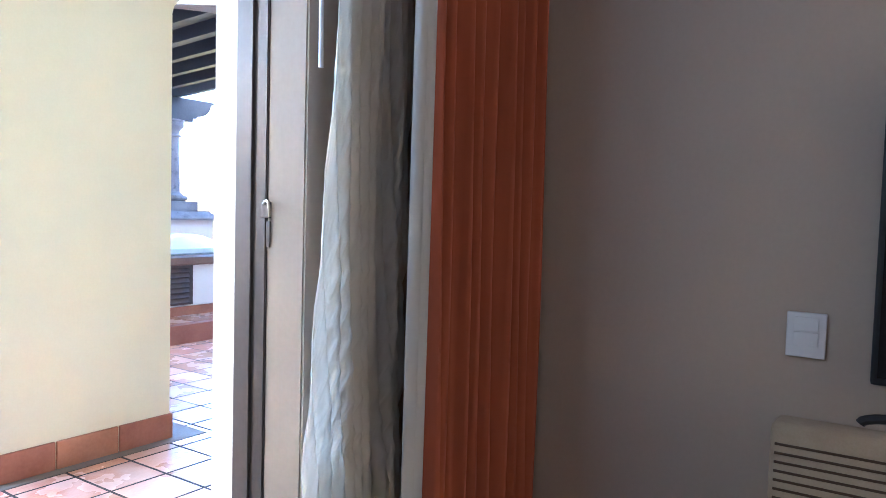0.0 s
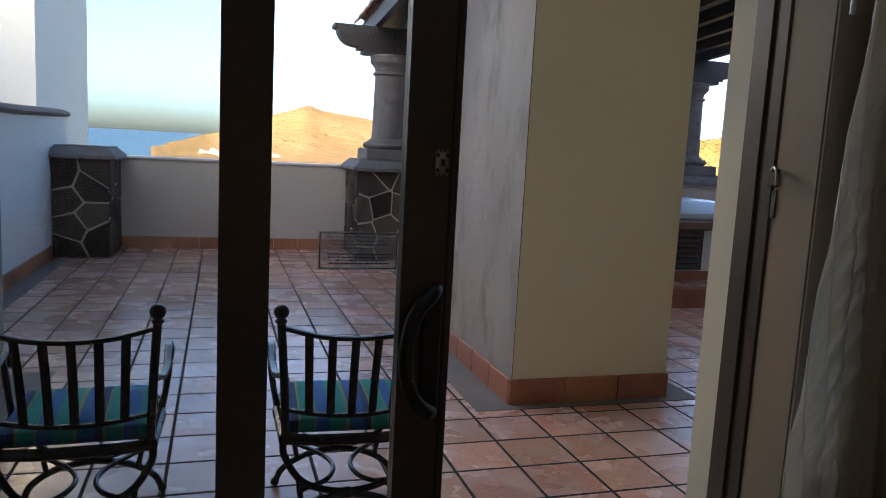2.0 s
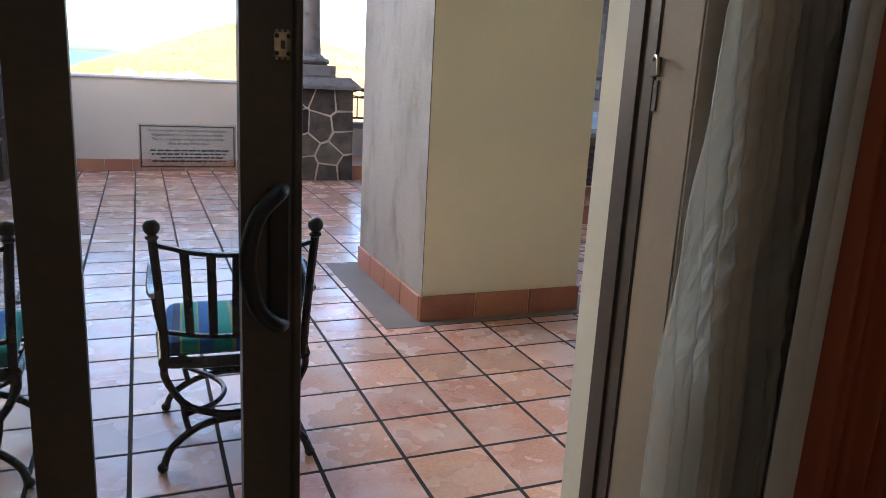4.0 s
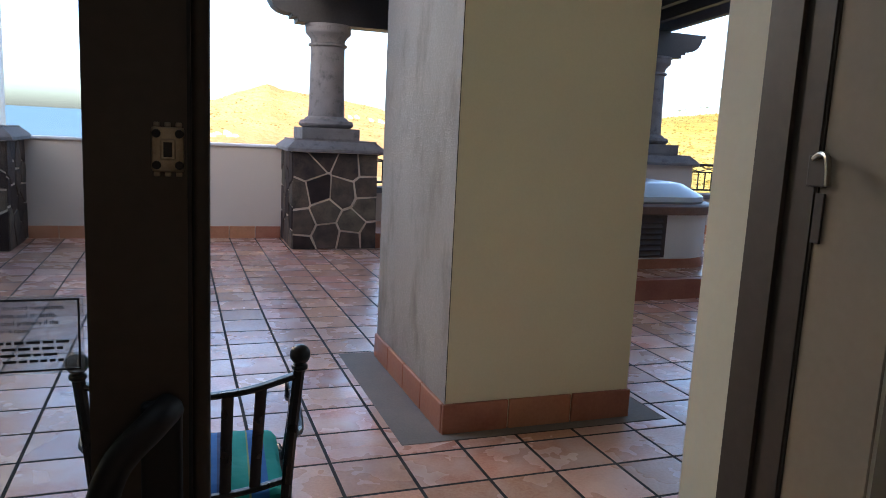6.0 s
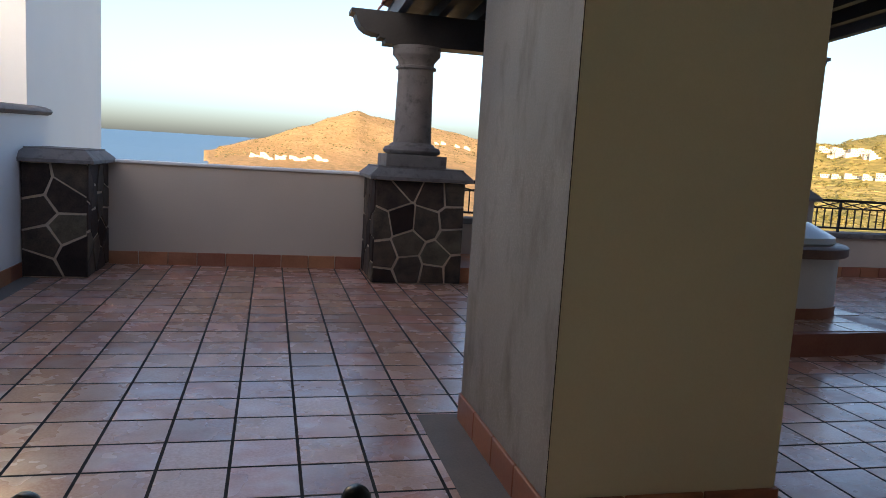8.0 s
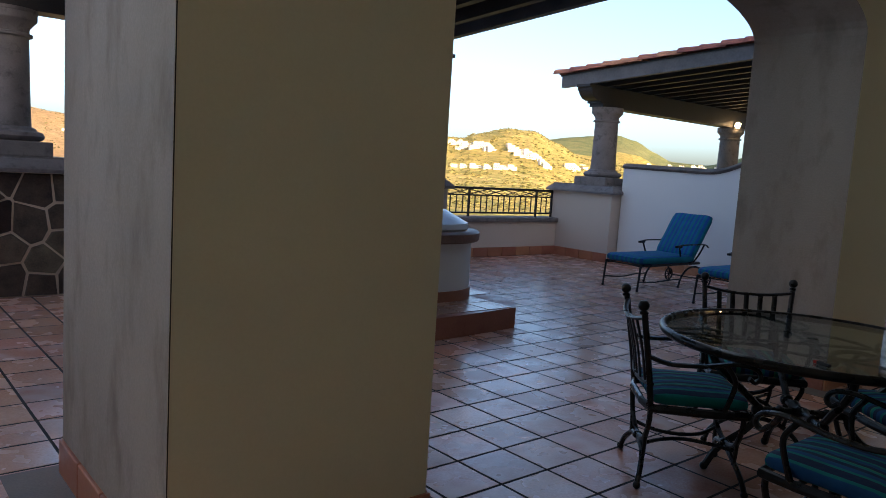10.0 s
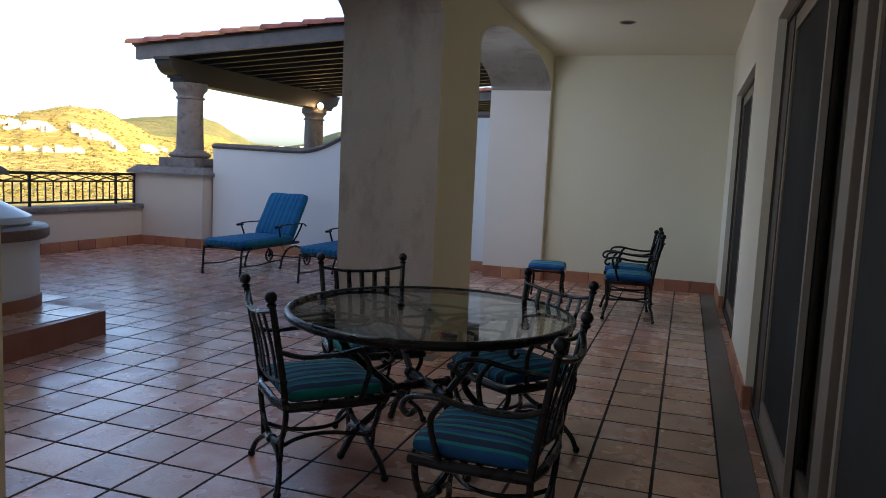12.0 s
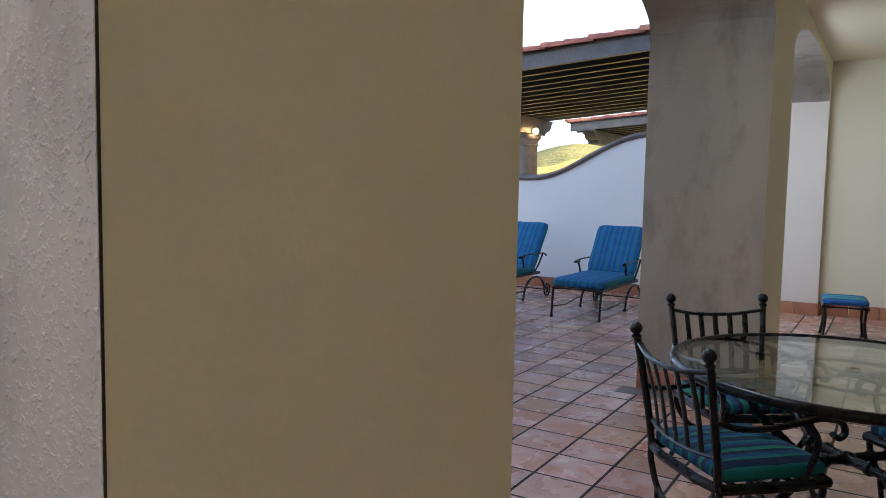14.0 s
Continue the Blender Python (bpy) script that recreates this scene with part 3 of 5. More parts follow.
def column(x, y):
    th = thing("column", "round grey carved stone column on a square plinth", "column", (x, y, Z0), group="stone columns of the pergolas")
    part("plinth", boxed(-0.355, -0.355, 0, 0.355, 0.355, 0.145, 0.012), CANTERA, th)
    bm = bmesh.new()
    lathe(bm, 0, 0, [(0.30, 0.145), (0.335, 0.165), (0.345, 0.195), (0.325, 0.23), (0.275, 0.245), (0.265, 0.265), (0.23, 0.285)], 32)
    part("base_moulding", bm, CANTERA, th, smooth=True)
    bm = bmesh.new()
    lathe(bm, 0, 0, [(0.228, 0.285), (0.22, 0.5), (0.213, 0.85), (0.208, 1.13)], 32)
    part("shaft", bm, CANTERA, th, smooth=True)
    bm = bmesh.new()
    lathe(bm, 0, 0, [(0.208, 1.13), (0.24, 1.14), (0.24, 1.165), (0.21, 1.175), (0.215, 1.22), (0.25, 1.265), (0.275, 1.29), (0.28, 1.30), (0.28, 1.36), (0.285, 1.365), (0.285, 1.395)], 32)
    part("capital", bm, CANTERA, th, smooth=True)
    return th


COLS = ((2.0, 9.43), (6.76, 9.43), (11.55, 9.62), (16.05, 9.70))
col = column(*COLS[0])
for c in COLS[1:]:
    copy_thing(col, pose(c[0], c[1], Z0))

BZ0, BZ1 = Z0 + 1.395, 3.085


def pergola(x0, x1, yb, y0, y1, tip_left, tip_right, label):
    """A lean-to of dark rafters on a beam with shaped ends, with clay tiles on top."""
    at = ((x0 + x1) / 2, yb, BZ0)
    th = thing("pergola_roof", label, "pergola", at)
    s = 0.072

    def zr(y):
        return BZ1 + s * (yb - y)
    # beam with an ogee at both ends
    ogee = [(0.0, 0.0), (0.0, -0.045), (0.05, -0.055), (0.07, -0.12), (0.115, -0.19), (0.18, -0.235), (0.27, -0.26), (0.33, -0.262), (0.33, -0.30), (0.40, -0.30), (0.40, -0.355)]
    pts = [(tip_left + a, BZ1 + b) for a, b in ogee] + [(tip_right - a, BZ1 + b) for a, b in ogee[::-1]]
    part("beam", extrude_profile(pts, "y", yb - 0.15, yb + 0.15), DARKWOOD, th, "dark beam with ogee-shaped ends", at=at)
    n = round((x1 - x0) / 0.46)
    for k in range(n + 1):
        x = x0 + (x1 - x0) * k / n
        w = 0.045
        edge = k in (0, n)
        h0, h1 = (0.0, 0.20) if edge else (0.0, 0.15)
        bm = bmesh.new()
        v, fs = box(bm, x - w, y0, 0, x + w, y1, 1)
        for q in v:
            q.co.z = zr(q.co.y) + (h1 if q.co.z > 0.5 else h0)
        part("rafter", bm, BLUE_LIT_WOOD if edge else DARKWOOD, th, "outer rafter in a blue-grey that includes the sky's light" if edge else "", at=at)
    bm = bmesh.new()
    v, fs = box(bm, x0 - 0.05, y0, 0, x1 + 0.05, y1 + 0.03, 1)
    for q in v:
        q.co.z = zr(q.co.y) + (0.225 if q.co.z > 0.5 else 0.20)
    part("deck", bm, DARKWOOD, th, "dark board decking", at=at)
    # barrel tiles: single courses along both verges, the rest in one piece
    length, step, rad = 0.44, 0.36, 0.095

    def barrel(bm, x, y, lift, up=1):
        a, b = [], []
        for k in range(7):
            c = math.pi * k / 6
            for ring, yy, r, zz in ((a, y - 0.5 * length, rad * 0.82, lift - 0.018), (b, y + 0.5 * length, rad, lift)):
                for t in (0.0, 0.014):
                    ring.append(bm.verts.new((x + (r - t) * math.cos(c), yy, zr(yy) + zz + up * (r - t) * math.sin(c))))
        for k in range(6):
            i = 2 * k
            bm.faces.new((a[i], a[i + 2], b[i + 2], b[i]))
            bm.faces.new((a[i + 1], b[i + 1], b[i + 3], a[i + 3]))
            bm.faces.new((b[i], b[i + 2], b[i + 3], b[i + 1]))
            bm.faces.new((a[i], a[i + 1], a[i + 3], a[i + 2]))
    rows = int((y1 + 0.1 - y0) / step)
    cols = int((x1 - x0) / 0.215)
    rest = bmesh.new()
    for c in range(cols + 1):
        x = x0 - 0.06 + 0.215 * c * (x1 - x0 + 0.12) / (0.215 * cols)
        for r in range(rows):
            y = y1 + 0.13 - 0.5 * length - step * r
            lift = 0.245 + 0.012 * math.sin(c * 7.3 + r * 3.1)
            if c in (0, cols):
                bm = bmesh.new()
                barrel(bm, x, y, lift)
                part("roof_tile", bm, ROOF, th, smooth=True, at=at)
            else:
                barrel(rest, x, y, lift)
    tagged(part("roof_tiles", rest, ROOF, th, "rows of clay barrel tiles", True, at=at), kind="stuff")
    return th


pergola(1.78, 6.92, 9.43, 4.65, 10.22, 1.20, 7.56, "dark timber pergola with a red clay tile roof on stone columns")
roof2 = pergola(10.95, 16.8, 9.66, 4.6, 10.2, 10.86, 16.95, "neighbouring dark timber pergola with a red clay tile roof")
copy_thing(roof2, pose(22.7, 9.66, BZ0 + 0.05))
lamp = thing("wall_lamp", "small lit brass lamp on the beam end", "lamp", (15.80, 9.47, BZ0 + 0.05))
bm = bmesh.new()
ball(bm, (0, -0.06, 0), 0.065)
part("bulb", bm, plain("lit_bulb", (1.0, 0.62, 0.25), 0.4, glow=9.0), lamp, "glowing warm bulb", True)
part("bracket", boxed(-0.03, -0.01, -0.04, 0.03, 0.02, 0.04, 0.006), STEEL, lamp)


# ---- sliding doors ----
def rect_frame(bm, x0, x1, z0, z1, y0, y1, wl, wr, wb, wt):
    box(bm, x0, y0, z0, x0 + wl, y1, z1)
    box(bm, x1 - wr, y0, z0, x1, y1, z1)
    box(bm, x0 + wl, y0, z0, x1 - wr, y1, z0 + wb)
    box(bm, x0 + wl, y0, z1 - wt, x1 - wr, y1, z1)


def door_panel(parent, at, x0, x1, z1, y0, y1, fill, name="sliding_panel", stile=0.107, metal=None):
    bm = bmesh.new()
    rect_frame(bm, x0, x1, 0.03, z1, y0, y1, stile, stile, 0.13, 0.09)
    fr = part(name, bm, metal or BRONZE, parent, "bronze panel frame, paler for the light on its edges" if metal else "dark bronze aluminium panel frame", at=at)
    ym = (y0 + y1) / 2
    pane = part("pane", boxed(x0 + stile - 0.008, ym - 0.003, 0.15, x1 - stile + 0.008, ym + 0.003, z1 - 0.08), fill, fr, at=at)
    pane.visible_shadow = fill is SCREEN
    return fr


def outer_frame(parent, at, x0, x1, z1, y0=0.84, y1=0.985):
    bm = bmesh.new()
    for xa, xb in ((x0 - 0.02, x0 + 0.006), (x1 - 0.006, x1 + 0.02)):
        box(bm, xa, y0, 0.0, xb, y1, z1)
    d = y1 - y0
    for ya, yb, out in ((0.03, 0.32, 0.003), (0.44, 0.90, 0.008)):
        for side, xe in ((1, x0 + 0.006), (-1, x1 - 0.006)):
            box(bm, min(xe, xe + side * out), y0 + d * ya, 0.022, max(xe, xe + side * out), y0 + d * yb, z1 - 0.03)
    box(bm, x0 + 0.006, y0, z1 - 0.03, x1 - 0.006, y1, z1)
    box(bm, x0 + 0.006, y0, -0.004, x1 - 0.006, y1, 0.022)
    part("door_frame", bm, BRONZE, parent, "dark bronze track frame", at=at)


at = (-0.15, 0.9, 0)
d1 = tagged(thing("door_1", "bronze aluminium sliding glass door standing partly open", "door", at), kind="structure")
outer_frame(d1, at, -1.30, 1.007, 2.46, 0.828, 0.945)
moving = door_panel(d1, at, -0.93, 0.240, 2.42, 0.8655, 0.906, GLASS, stile=0.096)
part("edge_seal", boxed(0.2405, 0.872, 0.03, 0.258, 0.902, 2.42, 0.007, 4), BRONZE, moving, "rounded bronze closing edge", True, at=at)
part("gasket", boxed(0.236, 0.8635, 0.03, 0.2395, 0.8655, 2.42), BLACK, moving, "thin black gasket", at=at)
door_panel(d1, at, -1.27, -0.120, 2.42, 0.826, 0.860, GLASS, "fixed_panel", 0.092)
# handle
bm = bmesh.new()
tube(bm, curve_pts([(0.218, 0.860, 0.930), (0.202, 0.835, 0.938), (0.166, 0.822, 0.978), (0.149, 0.818, 1.06), (0.166, 0.822, 1.142), (0.202, 0.835, 1.182), (0.218, 0.860, 1.190)], 30), 0.0155, 12, 1.0)
part("door_handle", bm, BLACK, moving, "black D-shaped pull handle", True, at=at)
part("handle_plate", boxed(0.190, 0.848, 0.922, 0.230, 0.8655, 1.198, 0.007, 3), BLACK, moving, "black handle plate", True, at=at)
# lock plate on the stile: a pressed steel plate with lobed ends
lock = part("lock_plate", boxed(0.2035, 0.8605, 1.427, 0.2335, 0.8655, 1.470, 0.003), STEEL, moving, "worn steel lock plate", True, at=at)
for z0, z1 in ((1.4225, 1.4272), (1.4698, 1.4745)):
    for x0, x1 in ((0.2055, 0.2115), (0.2155, 0.2215), (0.2255, 0.2315)):
        part("lug", boxed(x0, 0.8615, z0, x1, 0.8655, z1, 0.0015), STEEL, lock, at=at)
part("slot_frame", boxed(0.2115, 0.8585, 1.4385, 0.2255, 0.8606, 1.4585, 0.0015), STEEL, lock, at=at)
part("slot", boxed(0.2145, 0.8578, 1.4415, 0.2225, 0.8584, 1.4555), BLACK, lock, "dark latch slot", at=at)
for dx in (0.2082, 0.2288):
    for dz in (1.4335, 1.4635):
        bm = bmesh.new()
        bmesh.ops.create_cone(bm, cap_ends=True, segments=14, radius1=0.0042, radius2=0.0036, depth=0.002, matrix=Matrix.Translation((dx, 0.8596, dz)) @ Matrix.Rotation(math.pi / 2, 4, "X"))
        part("screw", bm, BLACK, lock, "dark screw", at=at)
keeper = part("latch_keeper", boxed(0.9955, 0.814, 1.432, 1.002, 0.844, 1.472, 0.002), BRONZE, d1, "bronze latch keeper", at=at)
bm = bmesh.new()
tube(bm, curve_pts([(0.996, 0.835, 1.468), (0.986, 0.815, 1.474), (0.980, 0.80, 1.468), (0.980, 0.795, 1.435)], 14), 0.004, 8)
part("hook", bm, STEEL, keeper, "worn steel hook", True, at=at)
part("keeper_strip", boxed(0.998, 0.815, 1.36, 1.0015, 0.828, 1.424), BRONZE, keeper, at=at)
# sticker with a notice
st = part("sticker", boxed(-0.024, 0.881, 1.226, 0.139, 0.8832, 1.304), sticker_film("hazy_sticker_film"), moving, "clear sticker with black lettering and border", at=at)
st.visible_shadow = False
bm = bmesh.new()
rect_frame(bm, -0.021, 0.136, 1.229, 1.301, 0.8795, 0.8805, 0.0018, 0.0018, 0.0018, 0.0018)
part("border", bm, INK, st, "black printed border", at=at)
for i, line in enumerate(("Always keep your door closed to avoid mosquitoes,", "slippery floors, air condensation, and air drafts.", "The air conditioner will not cool properly if the", "sliding terrace door is open.")):
    cu = bpy.data.curves.new("text", "FONT")
    cu.body, cu.size, cu.align_x, cu.extrude = line, 0.0062, "CENTER", 0.0002
    tmp = bpy.data.objects.new("text", cu)
    me = bpy.data.meshes.new_from_object(tmp)
    me.materials.append(INK)
    ob = new("lettering", me)
    ob.parent = st
    ob.matrix_basis = pose(0.0575 - at[0], 0.8798 - at[1], 1.291 - 0.0075 * i, 90, 0, 0)
    bpy.data.objects.remove(tmp)
rng = random.Random(5)
bm = bmesh.new()
for i, w in enumerate((0.125, 0.122, 0.092, 0.12)):
    x = 0.0575 - w / 2
    while x < 0.0575 + w / 2:
        l = rng.uniform(0.004, 0.012)
        box(bm, x, 0.8795, 1.257 - 0.0062 * i, x + l, 0.8803, 1.2595 - 0.0062 * i)
        x += l + 0.0025
part("printed_lines", bm, INK, st, "unreadable small print", at=at)

at = (4.2, 0.9, 0)
d2 = tagged(thing("door_2", "wide bronze sliding door with a dark insect screen", "door", at), kind="structure")
outer_frame(d2, at, 2.45, 5.98, 2.48)
part("jamb_post", boxed(5.71, 0.89, 0.023, 5.955, 0.972, 2.445, 0.003), BRONZE, d2, "dark bronze jamb post", at=at)
door_panel(d2, at, 4.53, 5.70, 2.44, 0.935, 0.965, SCREEN, "screen_panel", 0.045, LIT_BRONZE)
door_panel(d2, at, 3.84, 4.66, 2.44, 0.885, 0.92, GLASS, stile=0.07)
door_panel(d2, at, 2.48, 3.60, 2.44, 0.935, 0.965, SCREEN, "screen_panel", 0.045, LIT_BRONZE)
door_panel(d2, at, 2.50, 3.64, 2.44, 0.885, 0.92, GLASS, stile=0.07)
part("mullion", boxed(3.66, 0.865, 0.023, 3.82, 0.985, 2.445, 0.004), surf("brown_frame_paint", (0.15, 0.115, 0.085), (0.20, 0.155, 0.12), 0.5), d2, "brown mullion", at=at)
part("track", boxed(2.48, 0.928, 0.0225, 5.95, 0.972, 0.029), LIT_BRONZE, d2, "door track, paler for the light on it", at=at)
at = (8.7, 0.9, 0)
d3 = tagged(thing("door_3", "dark bronze sliding door set deep in the wall", "door", at), kind="structure")
outer_frame(d3, at, 7.50, 9.95, 2.45)
door_panel(d3, at, 8.68, 9.93, 2.42, 0.925, 0.96, SCREEN, "screen_panel", 0.05, LIT_BRONZE)
door_panel(d3, at, 7.52, 8.76, 2.42, 0.88, 0.915, GLASS, stile=0.075)

# ---- the bedroom ----
def hanging(name, label, x0, x1, y, z0, z1, mat, folds, amp, parent_cat, flare=0.0, seed=1, hem=None):
    """A gathered curtain: uneven folds that sway, split and spread towards the hem."""
    rng = random.Random(seed)
    n, m = folds * 12, 34
    bm = bmesh.new()
    grid = []
    size = [rng.uniform(0.45, 1.35) for _ in range(folds + 2)]
    lean = [rng.uniform(-1, 1) for _ in range(folds + 2)]
    for j in range(m + 1):
        v = j / m
        z = z0 + (z1 - z0) * v
        low = max(0, 0.75 - v) / 0.75
        row = []
        for i in range(n + 1):
            u = i / n
            k, f = divmod(u * folds, 1.0)
            k = int(k)
            s = size[k] * (1 - f) + size[k + 1] * f
            e = lean[k] * (1 - f) + lean[k + 1] * f
            a = u * folds * 2 * math.pi + e * (0.5 + 1.4 * low)
            away = min(1.0, (1 - v) / 0.7)
            spread = (hem[0] * (1 - u) + hem[1] * u) * away ** 0.9 if hem else 0.0
            x = x0 + (x1 - x0) * u + spread + 0.022 * e * low + flare * low ** 1.3 * (0.9 * u * (1 - u) * 2.2 - max(0, 1 - u * 1.6))
            if hem:
                a -= 26.0 * away ** 1.6
            w = math.sin(a)
            amp_u = amp * min(1.0, 0.25 + 6 * u) if hem else amp
            yy = y + amp_u * s * (w * abs(w) ** 0.4) * (0.7 + 0.4 * low) + (0.08 if hem else 0.35) * amp_u * math.sin(2.3 * a + 4 * v + e) * low
            row.append(bm.verts.new((x, yy, z)))
        grid.append(row)
    for j in range(m):
        for i in range(n):
            bm.faces.new((grid[j][i], grid[j][i + 1], grid[j + 1][i + 1], grid[j + 1][i]))
    at = ((x0 + x1) / 2, y, z0)
    th = thing(name, label, parent_cat, at)
    ob = part("cloth", bm, mat, th, smooth="all", at=at)
    sol = ob.modifiers.new("thickness", "SOLIDIFY")
    sol.thickness = 0.002
    return th


hanging("sheer_curtain", "off-white sheer curtain drawn aside in soft folds", 1.075, 1.28, 0.60, 0.01, 2.62, SHEER, 9, 0.042, "curtain", 0.0, 3, (-0.17, -0.03))
hanging("drape", "rust-orange floor-length drape in deep folds", 1.20, 1.86, 0.52, 0.01, 2.62, DRAPE, 9, 0.045, "curtain", 0.0, 8)
# the drape's pale lining, turned out along its leading edge
drape = next(o for o in scene.objects if o.name == "drape")
bm = bmesh.new()
rows = [[bm.verts.new((1.125 + 0.07 * k / 6 - 0.03 * (1 - v), 0.462 + 0.012 * math.sin(2.1 * k + 1.5 * v), 0.02 + 2.58 * v)) for k in range(7)] for v in [q / 16 for q in range(17)]]
for a, b in zip(rows, rows[1:]):
    for k in range(6):
        bm.faces.new((a[k], a[k + 1], b[k + 1], b[k]))
lining = part("lining", bm, LINING, drape, "pale turned-out lining", "all", at=(1.53, 0.52, 0.01))
lining.modifiers.new("thickness", "SOLIDIFY").thickness = 0.003
rod = thing("curtain_rail", "white ceiling-mounted double curtain rail", "curtain rail", (0.4, 0.55, 2.62))
part("front_rail", boxed(-1.7, -0.07, 0.0, 1.48, -0.04, 0.03), WHITEPLASTIC, rod)
part("rear_rail", boxed(-1.7, 0.04, 0.0, 1.48, 0.07, 0.03), WHITEPLASTIC, rod)
for x in (-1.5, 0, 1.4):
    part("bracket", boxed(x - 0.02, -0.07, 0.03, x + 0.02, 0.07, 0.13), WHITEPLASTIC, rod)
wand = thing("curtain_wand", "slim white pull wand hanging beside the sheer curtain", "curtain wand", (0.86, 0.52, 1.75))
part("rod", bar([(0.02, 0.03, 0.87), (0.0, 0, 0.0)], 0.005), WHITEPLASTIC, wand)
sw = thing("light_switch", "white plastic light switch plate on the taupe wall", "light switch", (1.896, -0.274, 1.158))
part("plate", boxed(-0.008, -0.048, -0.06, 0.004, 0.048, 0.06, 0.003), WHITEPLASTIC, sw)
for z in (-0.028, 0.012):
    part("rocker", boxed(-0.012, -0.03, z, -0.006, 0.03, z + 0.036, 0.001), WHITEPLASTIC, sw)
tv = thing("television", "flat black television on the taupe wall", "television", (1.90, -1.09, 1.06))
part("body", boxed(-0.07, -0.66, 0.0, -0.001, 0.66, 0.78, 0.008), BLACK, tv)
part("screen", boxed(-0.072, -0.645, 0.02, -0.069, 0.645, 0.765), plain("dark_screen", (0.01, 0.01, 0.012), 0.12), tv)
ac = thing("armchair", "beige ribbed upholstered armchair beside the taupe wall", "armchair", (1.74, -0.63, 0), 0)
part("backrest", boxed(-0.06, -0.40, 0.42, 0.05, 0.40, 0.965, 0.025, 3), RIBBED, ac, smooth=True)
for k in range(22):
    part("cord", bar([(-0.060, -0.385, 0.44 + 0.0225 * k), (-0.060, 0.385, 0.44 + 0.0225 * k)], 0.0035, sides=6), CORD, ac)
part("seat", boxed(-0.60, -0.38, 0.20, -0.06, 0.38, 0.44, 0.04, 3), RIBBED, ac, smooth=True)
for x in (-0.57, 0.0):
    for y in (-0.34, 0.34):
        part("leg", boxed(x - 0.025, y - 0.025, -0.005, x + 0.025, y + 0.025, 0.43), DARKWOOD, ac)
# Unseen fixture for the room's fill light, its form made up.
lamp = thing("room_lamp", "small unseen warm wall lamp added at the far end of the room", "lamp", (-0.08, -5.99, 1.56))
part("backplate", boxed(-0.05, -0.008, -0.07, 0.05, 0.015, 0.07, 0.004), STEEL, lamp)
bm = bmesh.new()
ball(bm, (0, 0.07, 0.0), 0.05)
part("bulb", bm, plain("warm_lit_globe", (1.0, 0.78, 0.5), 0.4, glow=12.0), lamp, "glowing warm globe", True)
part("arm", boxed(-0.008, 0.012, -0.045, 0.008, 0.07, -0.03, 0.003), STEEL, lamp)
# Unidentified black oval on the chair back; its band form is made up.
hs = thing("headset", "black rounded object lying on the chair back", "headphones", (1.76, -0.50, 0.965))
bm = bmesh.new()
tube(bm, [(0, 0.08 * math.cos(a), 0.012 + 0.02 * math.sin(a)) for a in [math.pi * k / 10 for k in range(11)]], 0.012)
part("band", bm, BLACK, hs, smooth=True)
hanging("room_curtain", "pale sheer curtain behind the glass door", 5.2, 6.45, 0.55, 0.01, 2.62, SHEER, 9, 0.05, "curtain", 0.0, 9)

# ---- terrace furniture ----
def cushion(x0, y0, z0, x1, y1, z1, puff=0.02, n=10):
    """A soft pad: rounded edges, a bulging top, pulled-in corners."""
    bm = bmesh.new()
    layers = ((0.0, 0.93), (0.18, 0.985), (0.5, 1.0), (0.82, 0.985), (1.0, 0.93))
    cx, cy, hx, hy = (x0 + x1) / 2, (y0 + y1) / 2, (x1 - x0) / 2, (y1 - y0) / 2
    rings = []
    m = 8
    for h, s in layers:
        ring = []
        for k in range(4 * m):
            q, f = divmod(k, m)
            f = 2 * f / m - 1
            u, w = ((f, -1), (1, f), (-f, 1), (-1, -f))[q]
            e = 1 - 0.02 * (1 - abs(f)) ** 2
            r = 1 - 0.055 * abs(f) ** 8
            ring.append(bm.verts.new((cx + u * hx * s * e * r, cy + w * hy * s * e * r, z0 + (z1 - z0) * h)))
        rings.append(ring)
    for a, b in zip(rings, rings[1:]):
        for k in range(4 * m):
            bm.faces.new((a[k], a[(k + 1) % (4 * m)], b[(k + 1) % (4 * m)], b[k]))
    for ring, s in ((rings[-1], 1), (rings[0], -1)):
        prev = ring
        for f, lift in ((0.75, 0.55), (0.4, 0.9)):
            nxt = [bm.verts.new((cx + (v.co.x - cx) * f, cy + (v.co.y - cy) * f, (z1 if s > 0 else z0) + (puff * lift if s > 0 else 0))) for v in ring]
            for k in range(4 * m):
                q = (prev[k], prev[(k + 1) % (4 * m)], nxt[(k + 1) % (4 * m)], nxt[k])
                bm.faces.new(q if s > 0 else q[::-1])
            prev = nxt
        bm.faces.new(prev if s > 0 else prev[::-1])
    return bm


